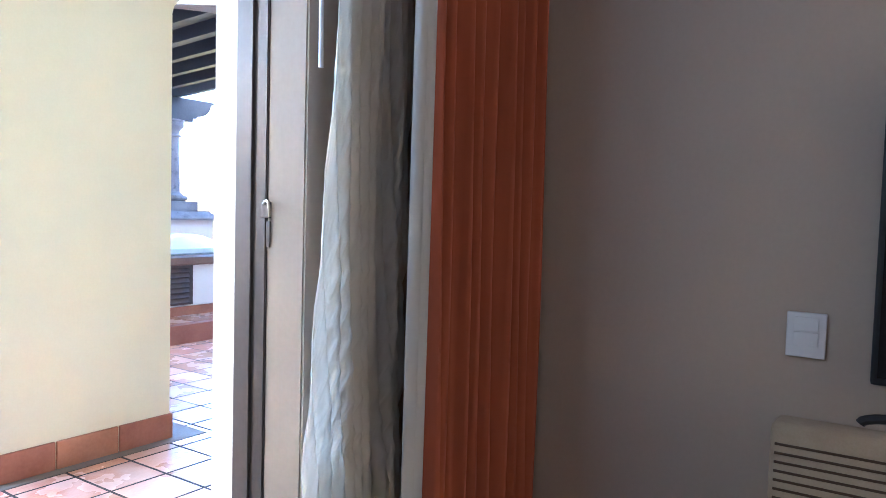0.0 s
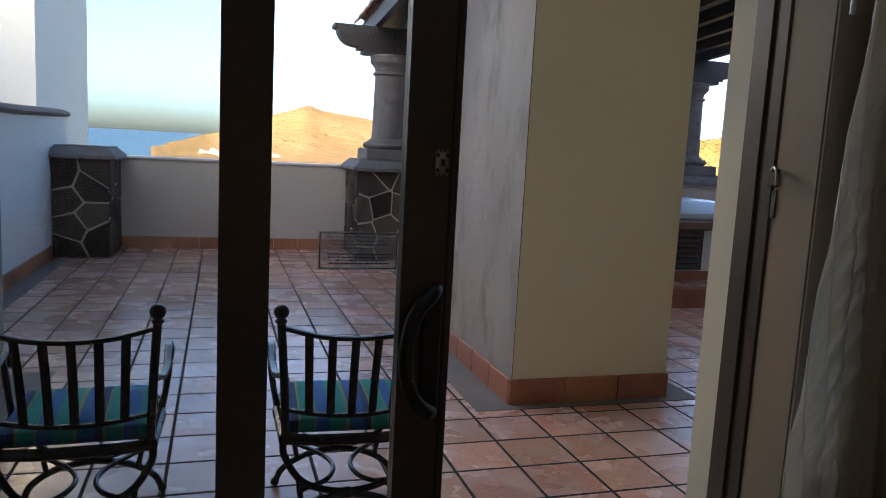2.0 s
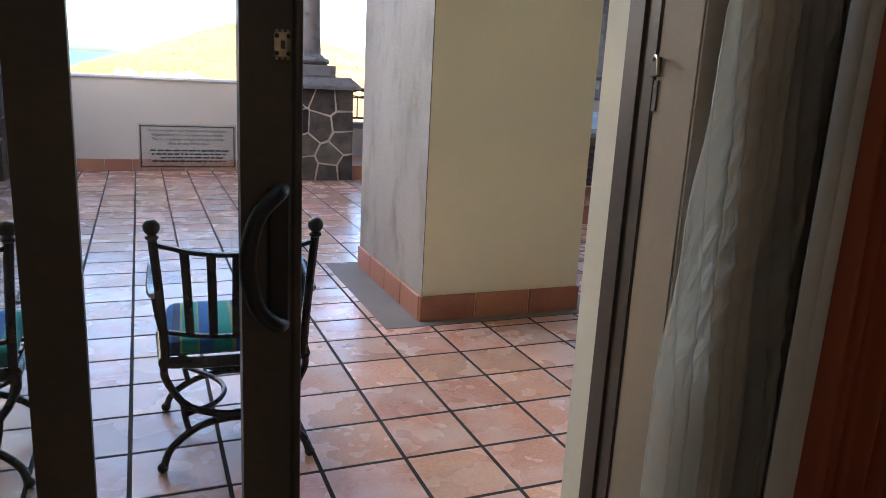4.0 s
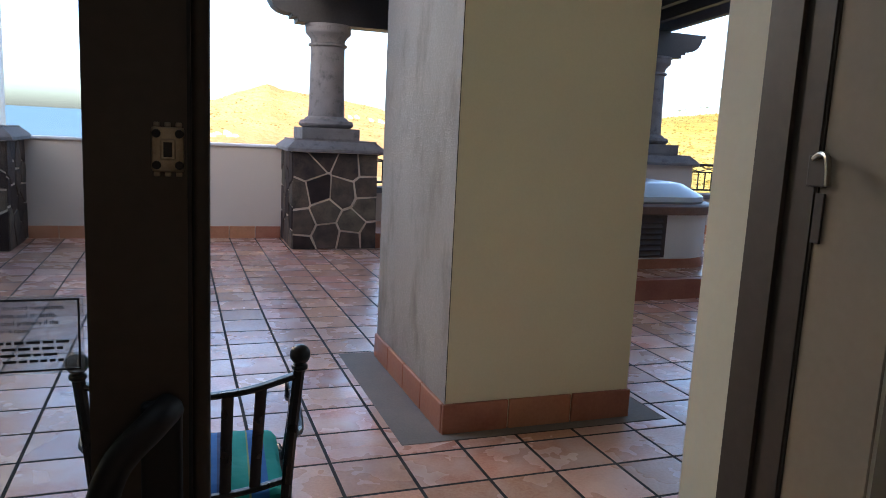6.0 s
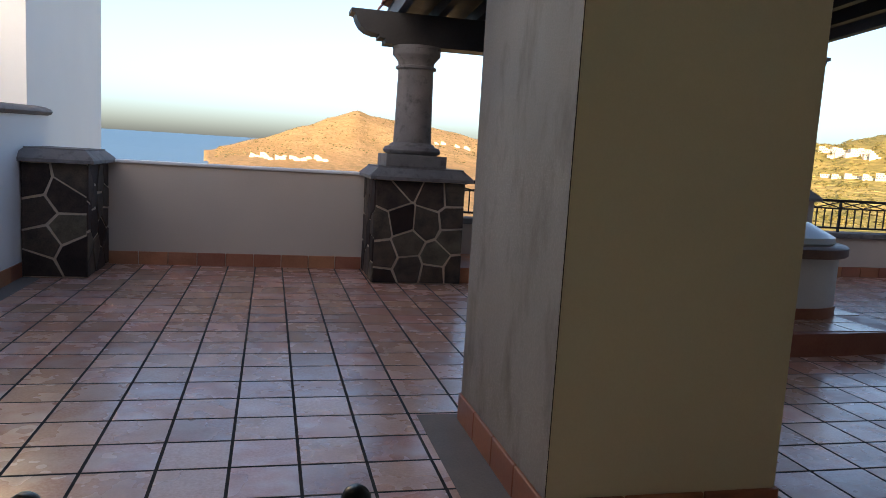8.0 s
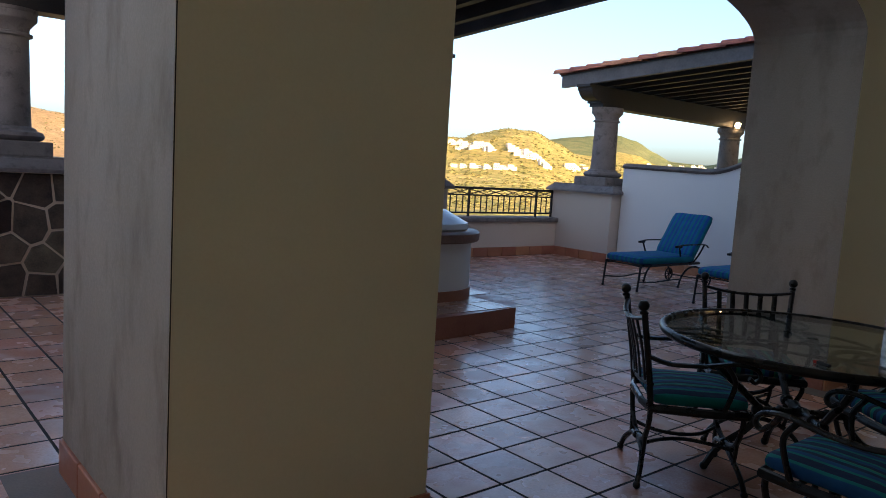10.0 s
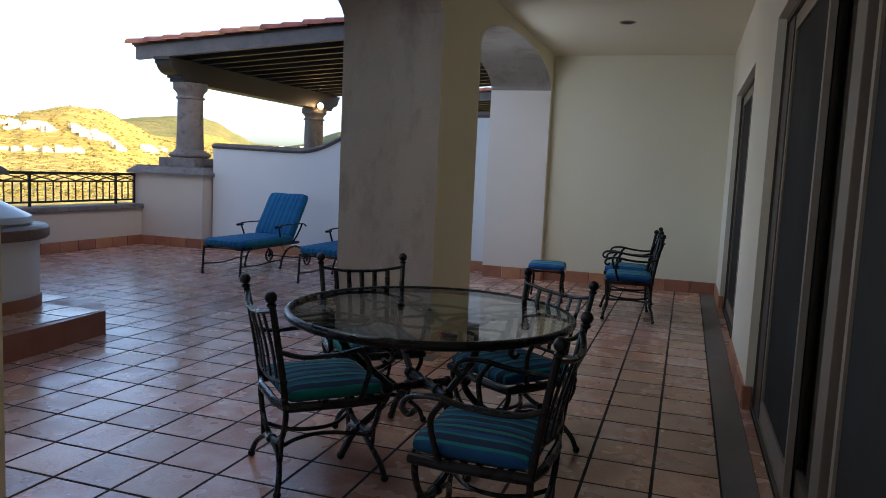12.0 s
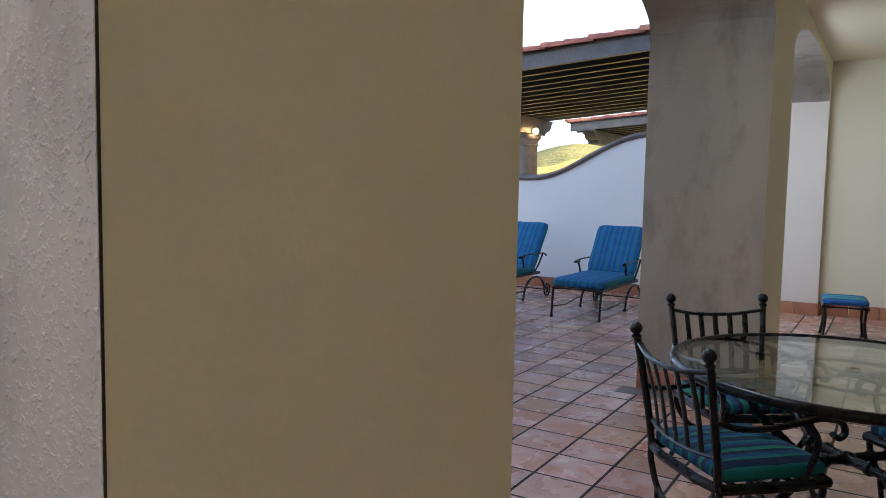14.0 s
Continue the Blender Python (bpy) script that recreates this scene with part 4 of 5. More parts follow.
def patio_chair(name, label, cloth_mat, group):
    """Cast aluminium armchair, facing +y, its back feet at y = -0.23."""
    th = thing(name, label, "chair", group=group)
    W = 0.262
    for s in (-1, 1):
        post = part("back_post", bar([(s * 0.235, -0.20, 0.40), (s * 0.240, -0.215, 0.52), (s * 0.25, -0.245, 0.70), (s * W, -0.275, 0.865)], 0.0155, 16), IRON, th, smooth=True)
        bm = bmesh.new()
        ball(bm, (s * W, -0.28, 0.895), 0.027)
        lathe(bm, s * W, -0.2765, [(0.012, 0.85), (0.021, 0.857), (0.021, 0.865), (0.013, 0.872)], 10)
        part("finial", bm, IRON, post, "ball finial", True)
    part("top_rail", bar([(-0.257, -0.265, 0.835), (-0.13, -0.295, 0.81), (0, -0.305, 0.803), (0.13, -0.295, 0.81), (0.257, -0.265, 0.835)], 0.014, 20, flat=0.7), IRON, th, smooth=True)
    part("lower_rail", bar([(-0.238, -0.205, 0.515), (-0.12, -0.225, 0.50), (0, -0.232, 0.495), (0.12, -0.225, 0.50), (0.238, -0.205, 0.515)], 0.012, 16, flat=0.8), IRON, th, smooth=True)
    for k in range(5):
        u = -0.165 + 0.0825 * k
        bow = 0.03 * (1 - (u / 0.25) ** 2)
        part("slat", bar([(u * 0.93, -0.203 - bow, 0.505), (u * 0.96, -0.228 - bow, 0.65), (u, -0.272 - bow, 0.812)], 0.0150, 8, 8, 0.4), IRON, th, smooth=True)
    # seat frame and pad
    bm = bmesh.new()
    ring = [(-0.25, 0.25), (-0.262, 0.1), (-0.245, -0.2), (-0.12, -0.222), (0.12, -0.222), (0.245, -0.2), (0.262, 0.1), (0.25, 0.25), (0.1, 0.268), (-0.1, 0.268)]
    tube(bm, [(x, y, 0.40) for x, y in ring], 0.017, 8, 1.3, closed=True)
    for y in (-0.12, 0.0, 0.12):
        box(bm, -0.25, y - 0.012, 0.396, 0.25, y + 0.012, 0.402)
    part("seat_frame", bm, IRON, th)
    part("cushion", cushion(-0.245, -0.20, 0.418, 0.245, 0.265, 0.475, 0.022), cloth_mat, th, "blue and green striped seat pad", True)
    # arms with scrolled ends
    for s in (-1, 1):
        arm = part("armrest", bar([(s * 0.247, -0.24, 0.655), (s * 0.275, -0.14, 0.63), (s * 0.285, 0.02, 0.635), (s * 0.285, 0.16, 0.655), (s * 0.288, 0.25, 0.64), (s * 0.288, 0.275, 0.60), (s * 0.285, 0.25, 0.578), (s * 0.285, 0.225, 0.595)], 0.0155, 28, flat=0.75), IRON, th, smooth=True)
        part("arm_support", bar([(s * 0.284, 0.12, 0.645), (s * 0.286, 0.165, 0.57), (s * 0.272, 0.15, 0.47), (s * 0.258, 0.13, 0.40)], 0.0125, 14), IRON, arm, smooth=True)
    # front and back frames: a U under the seat meeting an arched pair of feet
    for y, b in ((-0.2, -1), (0.235, 1)):
        f = y + b * 0.035
        part("upper_leg", bar([(-0.243, y, 0.395), (-0.235, y, 0.33), (-0.16, y, 0.225), (0, y, 0.185), (0.16, y, 0.225), (0.235, y, 0.33), (0.243, y, 0.395)], 0.0135, 26), IRON, th, smooth=True)
        low = part("lower_leg", bar([(-0.255, f, 0.022), (-0.225, y + b * 0.02, 0.085), (-0.13, y, 0.15), (0, y, 0.172), (0.13, y, 0.15), (0.225, y + b * 0.02, 0.085), (0.255, f, 0.022)], 0.0135, 26), IRON, th, smooth=True)
        for s in (-1, 1):
            part("leg_strut", bar([(s * 0.185, y, 0.25), (s * 0.178, y, 0.19), (s * 0.165, y, 0.13)], 0.011, 6), IRON, th, smooth=True)
            bm = bmesh.new()
            ball(bm, (s * 0.257, f, 0.019), 0.019)
            part("foot", bm, IRON, low, "ball foot", True)
        bm = bmesh.new()
        ball(bm, (0, y, 0.18), 0.027, 0.8)
        part("boss", bm, IRON, th, "cast knot", True)
    for s in (-1, 1):
        part("stretcher", bar([(s * 0.17, -0.2, 0.20), (s * 0.07, -0.1, 0.19), (s * 0.035, 0.017, 0.19), (s * 0.07, 0.13, 0.19), (s * 0.17, 0.235, 0.20)], 0.010, 18), IRON, th, smooth=True)
    return th


patio = patio_chair("patio_chair", "dark cast-metal armchair with blue-green striped pad, facing the view", STRIPE, "armchairs by the window")
patio.matrix_basis = pose(-0.675, 2.27, 0, 0, 0, 2)
copy_thing(patio, pose(0.275, 2.235, 0, 0, 0, -3))
dining = patio_chair("dining_chair", "dark cast-metal armchair with blue-green striped pad at the table", STRIPE_Y, "armchairs round the glass table")
# chairs round the table: back middle and heading
TABLE = (4.47, 2.70)


def seat_at(bx, by, turn):
    """Pose of a chair whose back posts' middle is at bx, by."""
    a = radians(turn)
    return pose(bx - 0.275 * math.sin(a), by + 0.275 * math.cos(a), 0, 0, 0, turn)


dining.matrix_basis = seat_at(3.78, 3.29, -135)
for bx, by, turn in ((5.10, 3.38, 128), (4.92, 2.12, 52), (3.61, 1.845, -2)):
    copy_thing(dining, seat_at(bx, by, turn))
spare = patio_chair("spare_chair", "dark cast-metal armchair with striped pad near the end wall", STRIPE, "armchairs near the end wall")
spare.matrix_basis = seat_at(8.85, 1.70, 4)
copy_thing(spare, seat_at(9.48, 1.76, -3))

# table
tb = thing("dining_table", "round glass-topped table on curved dark cast-metal legs", "table", (*TABLE, 0))
TR = 0.725
bm = bmesh.new()
lathe(bm, 0, 0, [(TR - 0.012, 0.724), (TR - 0.012, 0.736), (0.026, 0.736), (0.026, 0.724)], 72)
bm.faces.ensure_lookup_table()
gl = part("glass_top", bm, TABLEGLASS, tb, "greenish glass top")
gl.visible_shadow = False
bm = bmesh.new()
tube(bm, [(TR * math.cos(2 * math.pi * k / 72), TR * math.sin(2 * math.pi * k / 72), 0.722) for k in range(72)], 0.02, 10, 1.1, closed=True)
part("rim", bm, IRON, tb, "dark metal rim", True)
for r, z in ((0.30, 0.706), (0.045, 0.712)):
    bm = bmesh.new()
    tube(bm, [(r * math.cos(2 * math.pi * k / 48), r * math.sin(2 * math.pi * k / 48), z) for k in range(48)], 0.011, 8, 0.7, closed=True)
    part("inner_ring", bm, IRON, tb, smooth=True)
for q in range(4):
    a = radians(45 + 90 * q)
    c, s = math.cos(a), math.sin(a)
    at_r = lambda r, z, t=0.0: (r * c - t * s, r * s + t * c, z)
    part("top_spoke", bar([at_r(0.05, 0.706), at_r(0.30, 0.706), at_r(TR - 0.02, 0.714)], 0.011, 10, flat=0.7), IRON, tb, smooth=True)
    part("arc", bar([at_r(TR - 0.03, 0.712, -0.10), at_r(0.45, 0.71, -0.16), at_r(0.33, 0.708, 0), at_r(0.45, 0.71, 0.16), at_r(TR - 0.03, 0.712, 0.10)], 0.010, 24, flat=0.7), IRON, tb, smooth=True)
    leg = part("leg", bar([at_r(0.50, 0.70), at_r(0.46, 0.58), at_r(0.30, 0.43), at_r(0.22, 0.34), at_r(0.27, 0.24), at_r(0.40, 0.13), at_r(0.46, 0.03)], 0.019, 36), IRON, tb, smooth=True)
    bm = bmesh.new()
    ball(bm, at_r(0.465, 0.022), 0.022)
    part("foot", bm, IRON, leg, "ball foot", True)
    bm = bmesh.new()
    ball(bm, at_r(0.225, 0.345), 0.034)
    part("collar", bm, IRON, leg, "cast knot", True)
    bm = bmesh.new()
    prof = [(0.02, 0.0), (0.03, 0.012), (0.022, 0.03), (0.022, 0.10), (0.031, 0.11), (0.031, 0.125), (0.02, 0.135), (0.02, 0.23)]
    rings = [[Vector(at_r(l, 0.345 + r * math.sin(2 * math.pi * k / 12), r * math.cos(2 * math.pi * k / 12))) for k in range(12)] for r, l in prof]
    vs = [[bm.verts.new(p) for p in ring] for ring in rings]
    for u, w in zip(vs, vs[1:]):
        for k in range(12):
            bm.faces.new((u[k], u[(k + 1) % 12], w[(k + 1) % 12], w[k]))
    part("crossbar", bm, IRON, tb, "turned crossbar", True)
lt = thing("lighter", "small black and red lighter lying on the glass table", "lighter", (3.93, 2.42, 0.7365), 72)
part("body", boxed(-0.035, -0.008, 0, 0.03, 0.008, 0.014, 0.003), BLACK, lt)
part("cap", boxed(0.031, -0.008, 0, 0.047, 0.008, 0.014, 0.003), plain("red_metal", (0.4, 0.03, 0.02), 0.3, 0.6), lt)

# footstool
fs_ = thing("footstool", "small dark cast-metal footstool with a teal striped pad", "stool", (9.45, 2.98, 0), 6)
bm = bmesh.new()
tube(bm, [(x, y, 0.36) for x, y in ((-0.24, -0.2), (0.24, -0.2), (0.24, 0.2), (-0.24, 0.2))], 0.017, 8, 1.2, closed=True)
part("seat_frame", bm, IRON, fs_)
part("cushion", cushion(-0.245, -0.21, 0.378, 0.245, 0.21, 0.435, 0.02), STRIPE, fs_, "teal striped pad", True)
for x in (-1, 1):
    for y in (-1, 1):
        part("leg", bar([(x * 0.225, y * 0.185, 0.355), (x * 0.215, y * 0.175, 0.2), (x * 0.24, y * 0.2, 0.005)], 0.014, 10), IRON, fs_, smooth=True)


def lounger(label):
    """Reclining lounger, its foot end at x = 0, its raised back towards +x."""
    th = thing("sun_lounger", label, "lounger", group="blue sun loungers")
    bm = bmesh.new()
    tube(bm, [(0.0, -0.29, 0.345), (1.34, -0.29, 0.345), (1.34, 0.29, 0.345), (0.0, 0.29, 0.345)], 0.016, 8, 1.2, closed=True)
    for k in range(9):
        box(bm, 0.1 + 0.13 * k, -0.28, 0.345, 0.13 + 0.13 * k, 0.28, 0.351)
    part("frame", bm, IRON, th)
    bm = bmesh.new()
    tube(bm, [(1.18, -0.27, 0.36), (1.575, -0.27, 0.93), (1.575, 0.27, 0.93), (1.18, 0.27, 0.36)], 0.014, 8, 1.0, closed=True)
    part("backrest_frame", bm, IRON, th)
    part("seat_cushion", cushion(-0.02, -0.32, 0.362, 1.22, 0.32, 0.455, 0.015), LSTRIPE, th, "blue striped pad", True)
    bm = cushion(0.0, -0.32, 0.0, 0.725, 0.32, 0.085, 0.015)
    bmesh.ops.transform(bm, verts=bm.verts[:], matrix=pose(1.17, 0, 0.40) @ Matrix.Rotation(radians(-55), 4, "Y"))
    part("back_cushion", bm, LSTRIPE, th, "blue striped back pad", True)
    for s in (-1, 1):
        y = s * 0.29
        lg = part("front_leg", bar([(0.0, y, 0.345), (-0.015, y, 0.22), (-0.035, y, 0.015)], 0.014, 10), IRON, th, smooth=True)
        rear = part("rear_leg", bar([(0.88, y, 0.015), (0.93, y, 0.15), (1.07, y, 0.27), (1.28, y, 0.29), (1.44, y, 0.22), (1.53, y, 0.09)], 0.014, 24), IRON, th, smooth=True)
        for x, leg in ((-0.035, lg), (0.88, rear)):
            bm = bmesh.new()
            ball(bm, (x, y, 0.02), 0.02)
            part("foot", bm, IRON, leg, "ball foot", True)
        part("side_stretcher", bar([(-0.02, y, 0.13), (0.35, y * 0.93, 0.11), (0.68, y, 0.13), (0.92, y, 0.13)], 0.009, 14), IRON, th, smooth=True)
        arm = part("armrest", bar([(0.76, y * 1.07, 0.60), (0.90, y * 1.08, 0.615), (1.20, y * 1.08, 0.615), (1.42, y * 1.07, 0.61), (1.50, y * 1.07, 0.57)], 0.014, 14, flat=0.7), IRON, th, smooth=True)
        part("arm_pad", boxed(0.72, y * 1.07 - 0.022, 0.575, 0.84, y * 1.07 + 0.022, 0.605, 0.008), IRON, arm)
        part("arm_support", bar([(0.80, y * 1.05, 0.59), (0.86, y * 1.02, 0.46), (0.90, y, 0.35)], 0.012, 8), IRON, arm, smooth=True)
        part("arm_brace", bar([(1.40, y * 1.05, 0.60), (1.30, y * 1.02, 0.46), (1.18, y, 0.35)], 0.012, 8), IRON, arm, smooth=True)
        bm = bmesh.new()
        R = 0.085
        tube(bm, [(1.53 + R * math.cos(2 * math.pi * k / 24), y * 1.12, 0.09 + R * math.sin(2 * math.pi * k / 24)) for k in range(24)], 0.012, 8, closed=True)
        for k in range(4):
            a = math.pi * k / 4
            tube(bm, [(1.53 - R * math.cos(a), y * 1.12, 0.09 - R * math.sin(a)), (1.53 + R * math.cos(a), y * 1.12, 0.09 + R * math.sin(a))], 0.006, 6)
        part("wheel", bm, IRON, th, "spoked wheel", True)
    part("axle", bar([(1.53, -0.33, 0.09), (1.53, 0.33, 0.09)], 0.008), IRON, th)
    return th


lo = lounger("dark metal sun lounger with a blue striped pad and raised back")
lo.matrix_basis = pose(8.88, 7.06, 0, 0, 0, -2)
copy_thing(lo, pose(8.85, 5.64, 0, 0, 0, 0))

# ---- hot tub ----
tub = thing("hot_tub", "round-cornered plastered hot tub with a pale cover and louvred hatch", "hot tub", (4.55, 7.5, 0.2))


def rounded(x0, y0, x1, y1, r, n=10):
    out = []
    for cx, cy, a0 in ((x1 - r, y0 + r, -90), (x1 - r, y1 - r, 0), (x0 + r, y1 - r, 90), (x0 + r, y0 + r, 180)):
        for k in range(n + 1):
            a = radians(a0 + 90 * k / n)
            out.append((cx + r * math.cos(a), cy + r * math.sin(a)))
    return out


def stack(levels):
    bm = bmesh.new()
    rings = [[bm.verts.new((x, y, z)) for x, y in rounded(-1.15 - o, -1.12 - o, 1.22 + o, 1.12 + o, 0.55 + o)] for o, z in levels]
    n = len(rings[0])
    for a, b in zip(rings, rings[1:]):
        for k in range(n):
            bm.faces.new((a[k], a[(k + 1) % n], b[(k + 1) % n], b[k]))
    bm.faces.new(rings[0][::-1]), bm.faces.new(rings[-1])
    return bm


part("body", stack([(0, 0), (0, 0.565)]), WHITE, tub, "pale plastered wall", True)
part("skirting", stack([(0.015, 0.0), (0.015, 0.10)]), BASE_TILE, tub, "terracotta skirting", True)
part("rim", stack([(0.06, 0.565), (0.075, 0.58), (0.075, 0.65), (0.05, 0.67)]), surf("brown_stone_rim", (0.16, 0.09, 0.06), (0.24, 0.14, 0.1), 0.5, big=5), tub, "brown rim slab", True)
part("cover", stack([(-0.06, 0.67), (-0.04, 0.69), (-0.05, 0.74), (-0.28, 0.86), (-0.36, 0.875)]), ACRYLIC, tub, "pale blue-white moulded shell", True)
hatch = part("hatch_frame", boxed(-0.62, -1.145, 0.12, 0.42, -1.10, 0.56), LOUVER, tub, "brown louvred hatch")
for k in range(7):
    bm = boxed(-0.56, -0.006, -0.025, 0.36, 0.006, 0.025)
    bmesh.ops.transform(bm, verts=bm.verts[:], matrix=pose(0, -1.152, 0.165 + 0.057 * k, -35))
    part("slat", bm, LOUVER, hatch)

step_at = (4.55, 7.3, 0)
stp = thing("tub_step", "terracotta tiled step with a rounded front round the hot tub", "step", step_at)


def step_ring(o):
    pts = [(-1.5, -1.38)] + [(-1.5 + 2.62 * k / 14, -1.38 - 0.09 * math.sin(math.pi * k / 14)) for k in range(1, 14)] + [(1.12, -1.38), (1.30, -1.20), (1.40, -0.9), (1.42, -0.4), (1.42, 1.4), (-1.5, 1.4)]
    return [(x * (1 + o), y * (1 + o)) for x, y in pts]


bm = bmesh.new()
ra, rb = [bm.verts.new((x, y, 0)) for x, y in step_ring(0)], [bm.verts.new((x, y, 0.196)) for x, y in step_ring(0)]
bm.faces.new(rb), bm.faces.new(ra[::-1])
for k in range(len(ra)):
    bm.faces.new((ra[k], ra[(k + 1) % len(ra)], rb[(k + 1) % len(ra)], rb[k]))
part("core", bm, BASE_TILE, stp, "terracotta riser")
bm = bmesh.new()
for i in range(9):
    for j in range(9):
        x0, y0 = -1.46 + 0.32 * i, -1.36 + 0.32 * j
        if x0 + 0.3 < 1.2 or y0 > -0.9:
            if x0 + 0.3 < 1.42:
                box(bm, x0, y0, 0.19, x0 + 0.305, y0 + 0.305, 0.2005)
tagged(part("tiles", bm, TILE, stp, "terracotta tiles"), kind="stuff")

setting("platform_railing", boxed(2.57, 9.02, -0.02, 6.23, 10.22, 0.19), BASE_TILE, "terracotta tiled platform before the railing")


# ---- railing ----
def railing(x0, x1, y):
    th = thing("railing", "black iron railing with crossed bars on the low wall", "railing", ((x0 + x1) / 2, y, 0.68))
    at = ((x0 + x1) / 2, y, 0.68)
    for nm, z, r in (("top_rail", 1.165, 0.020), ("middle_rail", 1.045, 0.012), ("bottom_rail", 0.745, 0.014)):
        part(nm, boxed(x0, y - r, z - r, x1, y + r, z + r), RAILIRON, th, at=at)
    n = round((x1 - x0) / 0.14)
    for k in range(n + 1):
        x = x0 + 0.01 + (x1 - x0 - 0.02) * k / n
        post = k % 12 == 0 or k == n
        r = 0.016 if post else 0.008
        part("post" if post else "baluster", boxed(x - r, y - r, 0.675 if post else 0.745, x + r, y + r, 1.15 if post else 1.045), RAILIRON, th, at=at)
    m = round((x1 - x0) / 0.44)
    for k in range(m):
        a, b = x0 + (x1 - x0) * k / m, x0 + (x1 - x0) * (k + 1) / m
        for za, zb in ((1.055, 1.15), (1.15, 1.055)):
            part("cross_bar", bar([(a, y, za), (b, y, zb)], 0.009, sides=6), RAILIRON, th, at=at)
    return th


railing(2.58, 6.22, 10.36)
railing(7.30, 11.06, 10.36)

# downlight
dl = thing("downlight", "recessed downlight with a dark trim ring in the ceiling", "downlight", (8.97, 2.21, 3.085))
bm = bmesh.new()
tube(bm, [(0.075 * math.cos(2 * math.pi * k / 28), 0.075 * math.sin(2 * math.pi * k / 28), -0.002) for k in range(28)], 0.012, 8, 0.5, closed=True)
part("trim_ring", bm, STEEL, dl, smooth=True)
bm = bmesh.new()
lathe(bm, 0, 0, [(0.065, -0.001), (0.062, -0.003)], 24)
part("lens", bm, BLACK, dl)


# ---- distance: hills, sea, houses ----
BASE = -25.0
# ridges: bearing from the terrace and rise, in degrees
FAR_RIDGE = ((-110, -3), (-6, -2.4), (-4.9, -1.3), (-4.4, -0.85), (-3.75, -0.3), (-0.93, 0.46), (2.6, 1.6), (4.5, 2.36), (6.45, 2.99), (7.5, 2.62), (9.3, 2.42), (12.1, 2.05), (13.9, 1.8), (15.7, 1.37), (20, 1.1), (31, 1.0), (60, 1.2), (90, 1.2), (120, -2))
NEAR_RIDGE = ((-110, -4), (20, -3), (27, -0.6), (33, 1.4), (37.4, 2.05), (40, 2.35), (41.2, 2.3), (42.1, 2.65), (44.6, 3.14), (46.6, 3.05), (48.6, 2.3), (50.5, 1.3), (54, 0.6), (60, 0.3), (80, 0.5), (120, 1))
GREEN_RIDGE = ((-110, -4), (40, -2), (45, 1.2), (47.5, 2.5), (49.4, 2.79), (51, 2.97), (53.1, 3.14), (54.4, 2.78), (55.7, 2.02), (57.1, 1.4), (59.4, 1.29), (60.6, 1.5), (63.5, 2.6), (68, 3.6), (80, 3.9), (120, 1))


def rise(line, d):
    for (a, h), (b, k) in zip(line, line[1:]):
        if d <= b:
            u = max(0, (d - a) / (b - a))
            return h + (k - h) * (0.45 * u + 0.55 * u * u * (3 - 2 * u))
    return line[-1][1]


def terrain(r, a):
    d = math.degrees(a)
    x, y = r * math.sin(a), r * math.cos(a)
    z = 0.0
    for line, R in ((FAR_RIDGE, 2600), (NEAR_RIDGE, 1120), (GREEN_RIDGE, 1850)):
        Rb = R * (1 + 0.08 * noise.noise((d / 6, R, 0)))
        top = max(0.0, 1.5 + Rb * math.tan(radians(rise(line, d))) - BASE)
        f = math.exp(-((r - Rb) / (0.36 * Rb if r < Rb else 0.8 * Rb)) ** 2)
        spur = 1 + 0.22 * noise.fractal((x / 210, y / 320, R), 1.0, 2.0, 4) * 4 * f * (1 - f)
        z += (top * f * spur) ** 6
    z = BASE + z ** (1 / 6)
    z += noise.fractal((x / 60, y / 60, 1.7), 1.0, 2.0, 3) * min(1.2, r / 500)
    coast = -4.85 + 0.25 * noise.noise((r / 300, 0, 0))
    if d < coast:
        z -= min(60, (coast - d) * 60)
    if r < 260:
        z = z * (r / 260) + (-7.0) * (1 - r / 260)
    return z


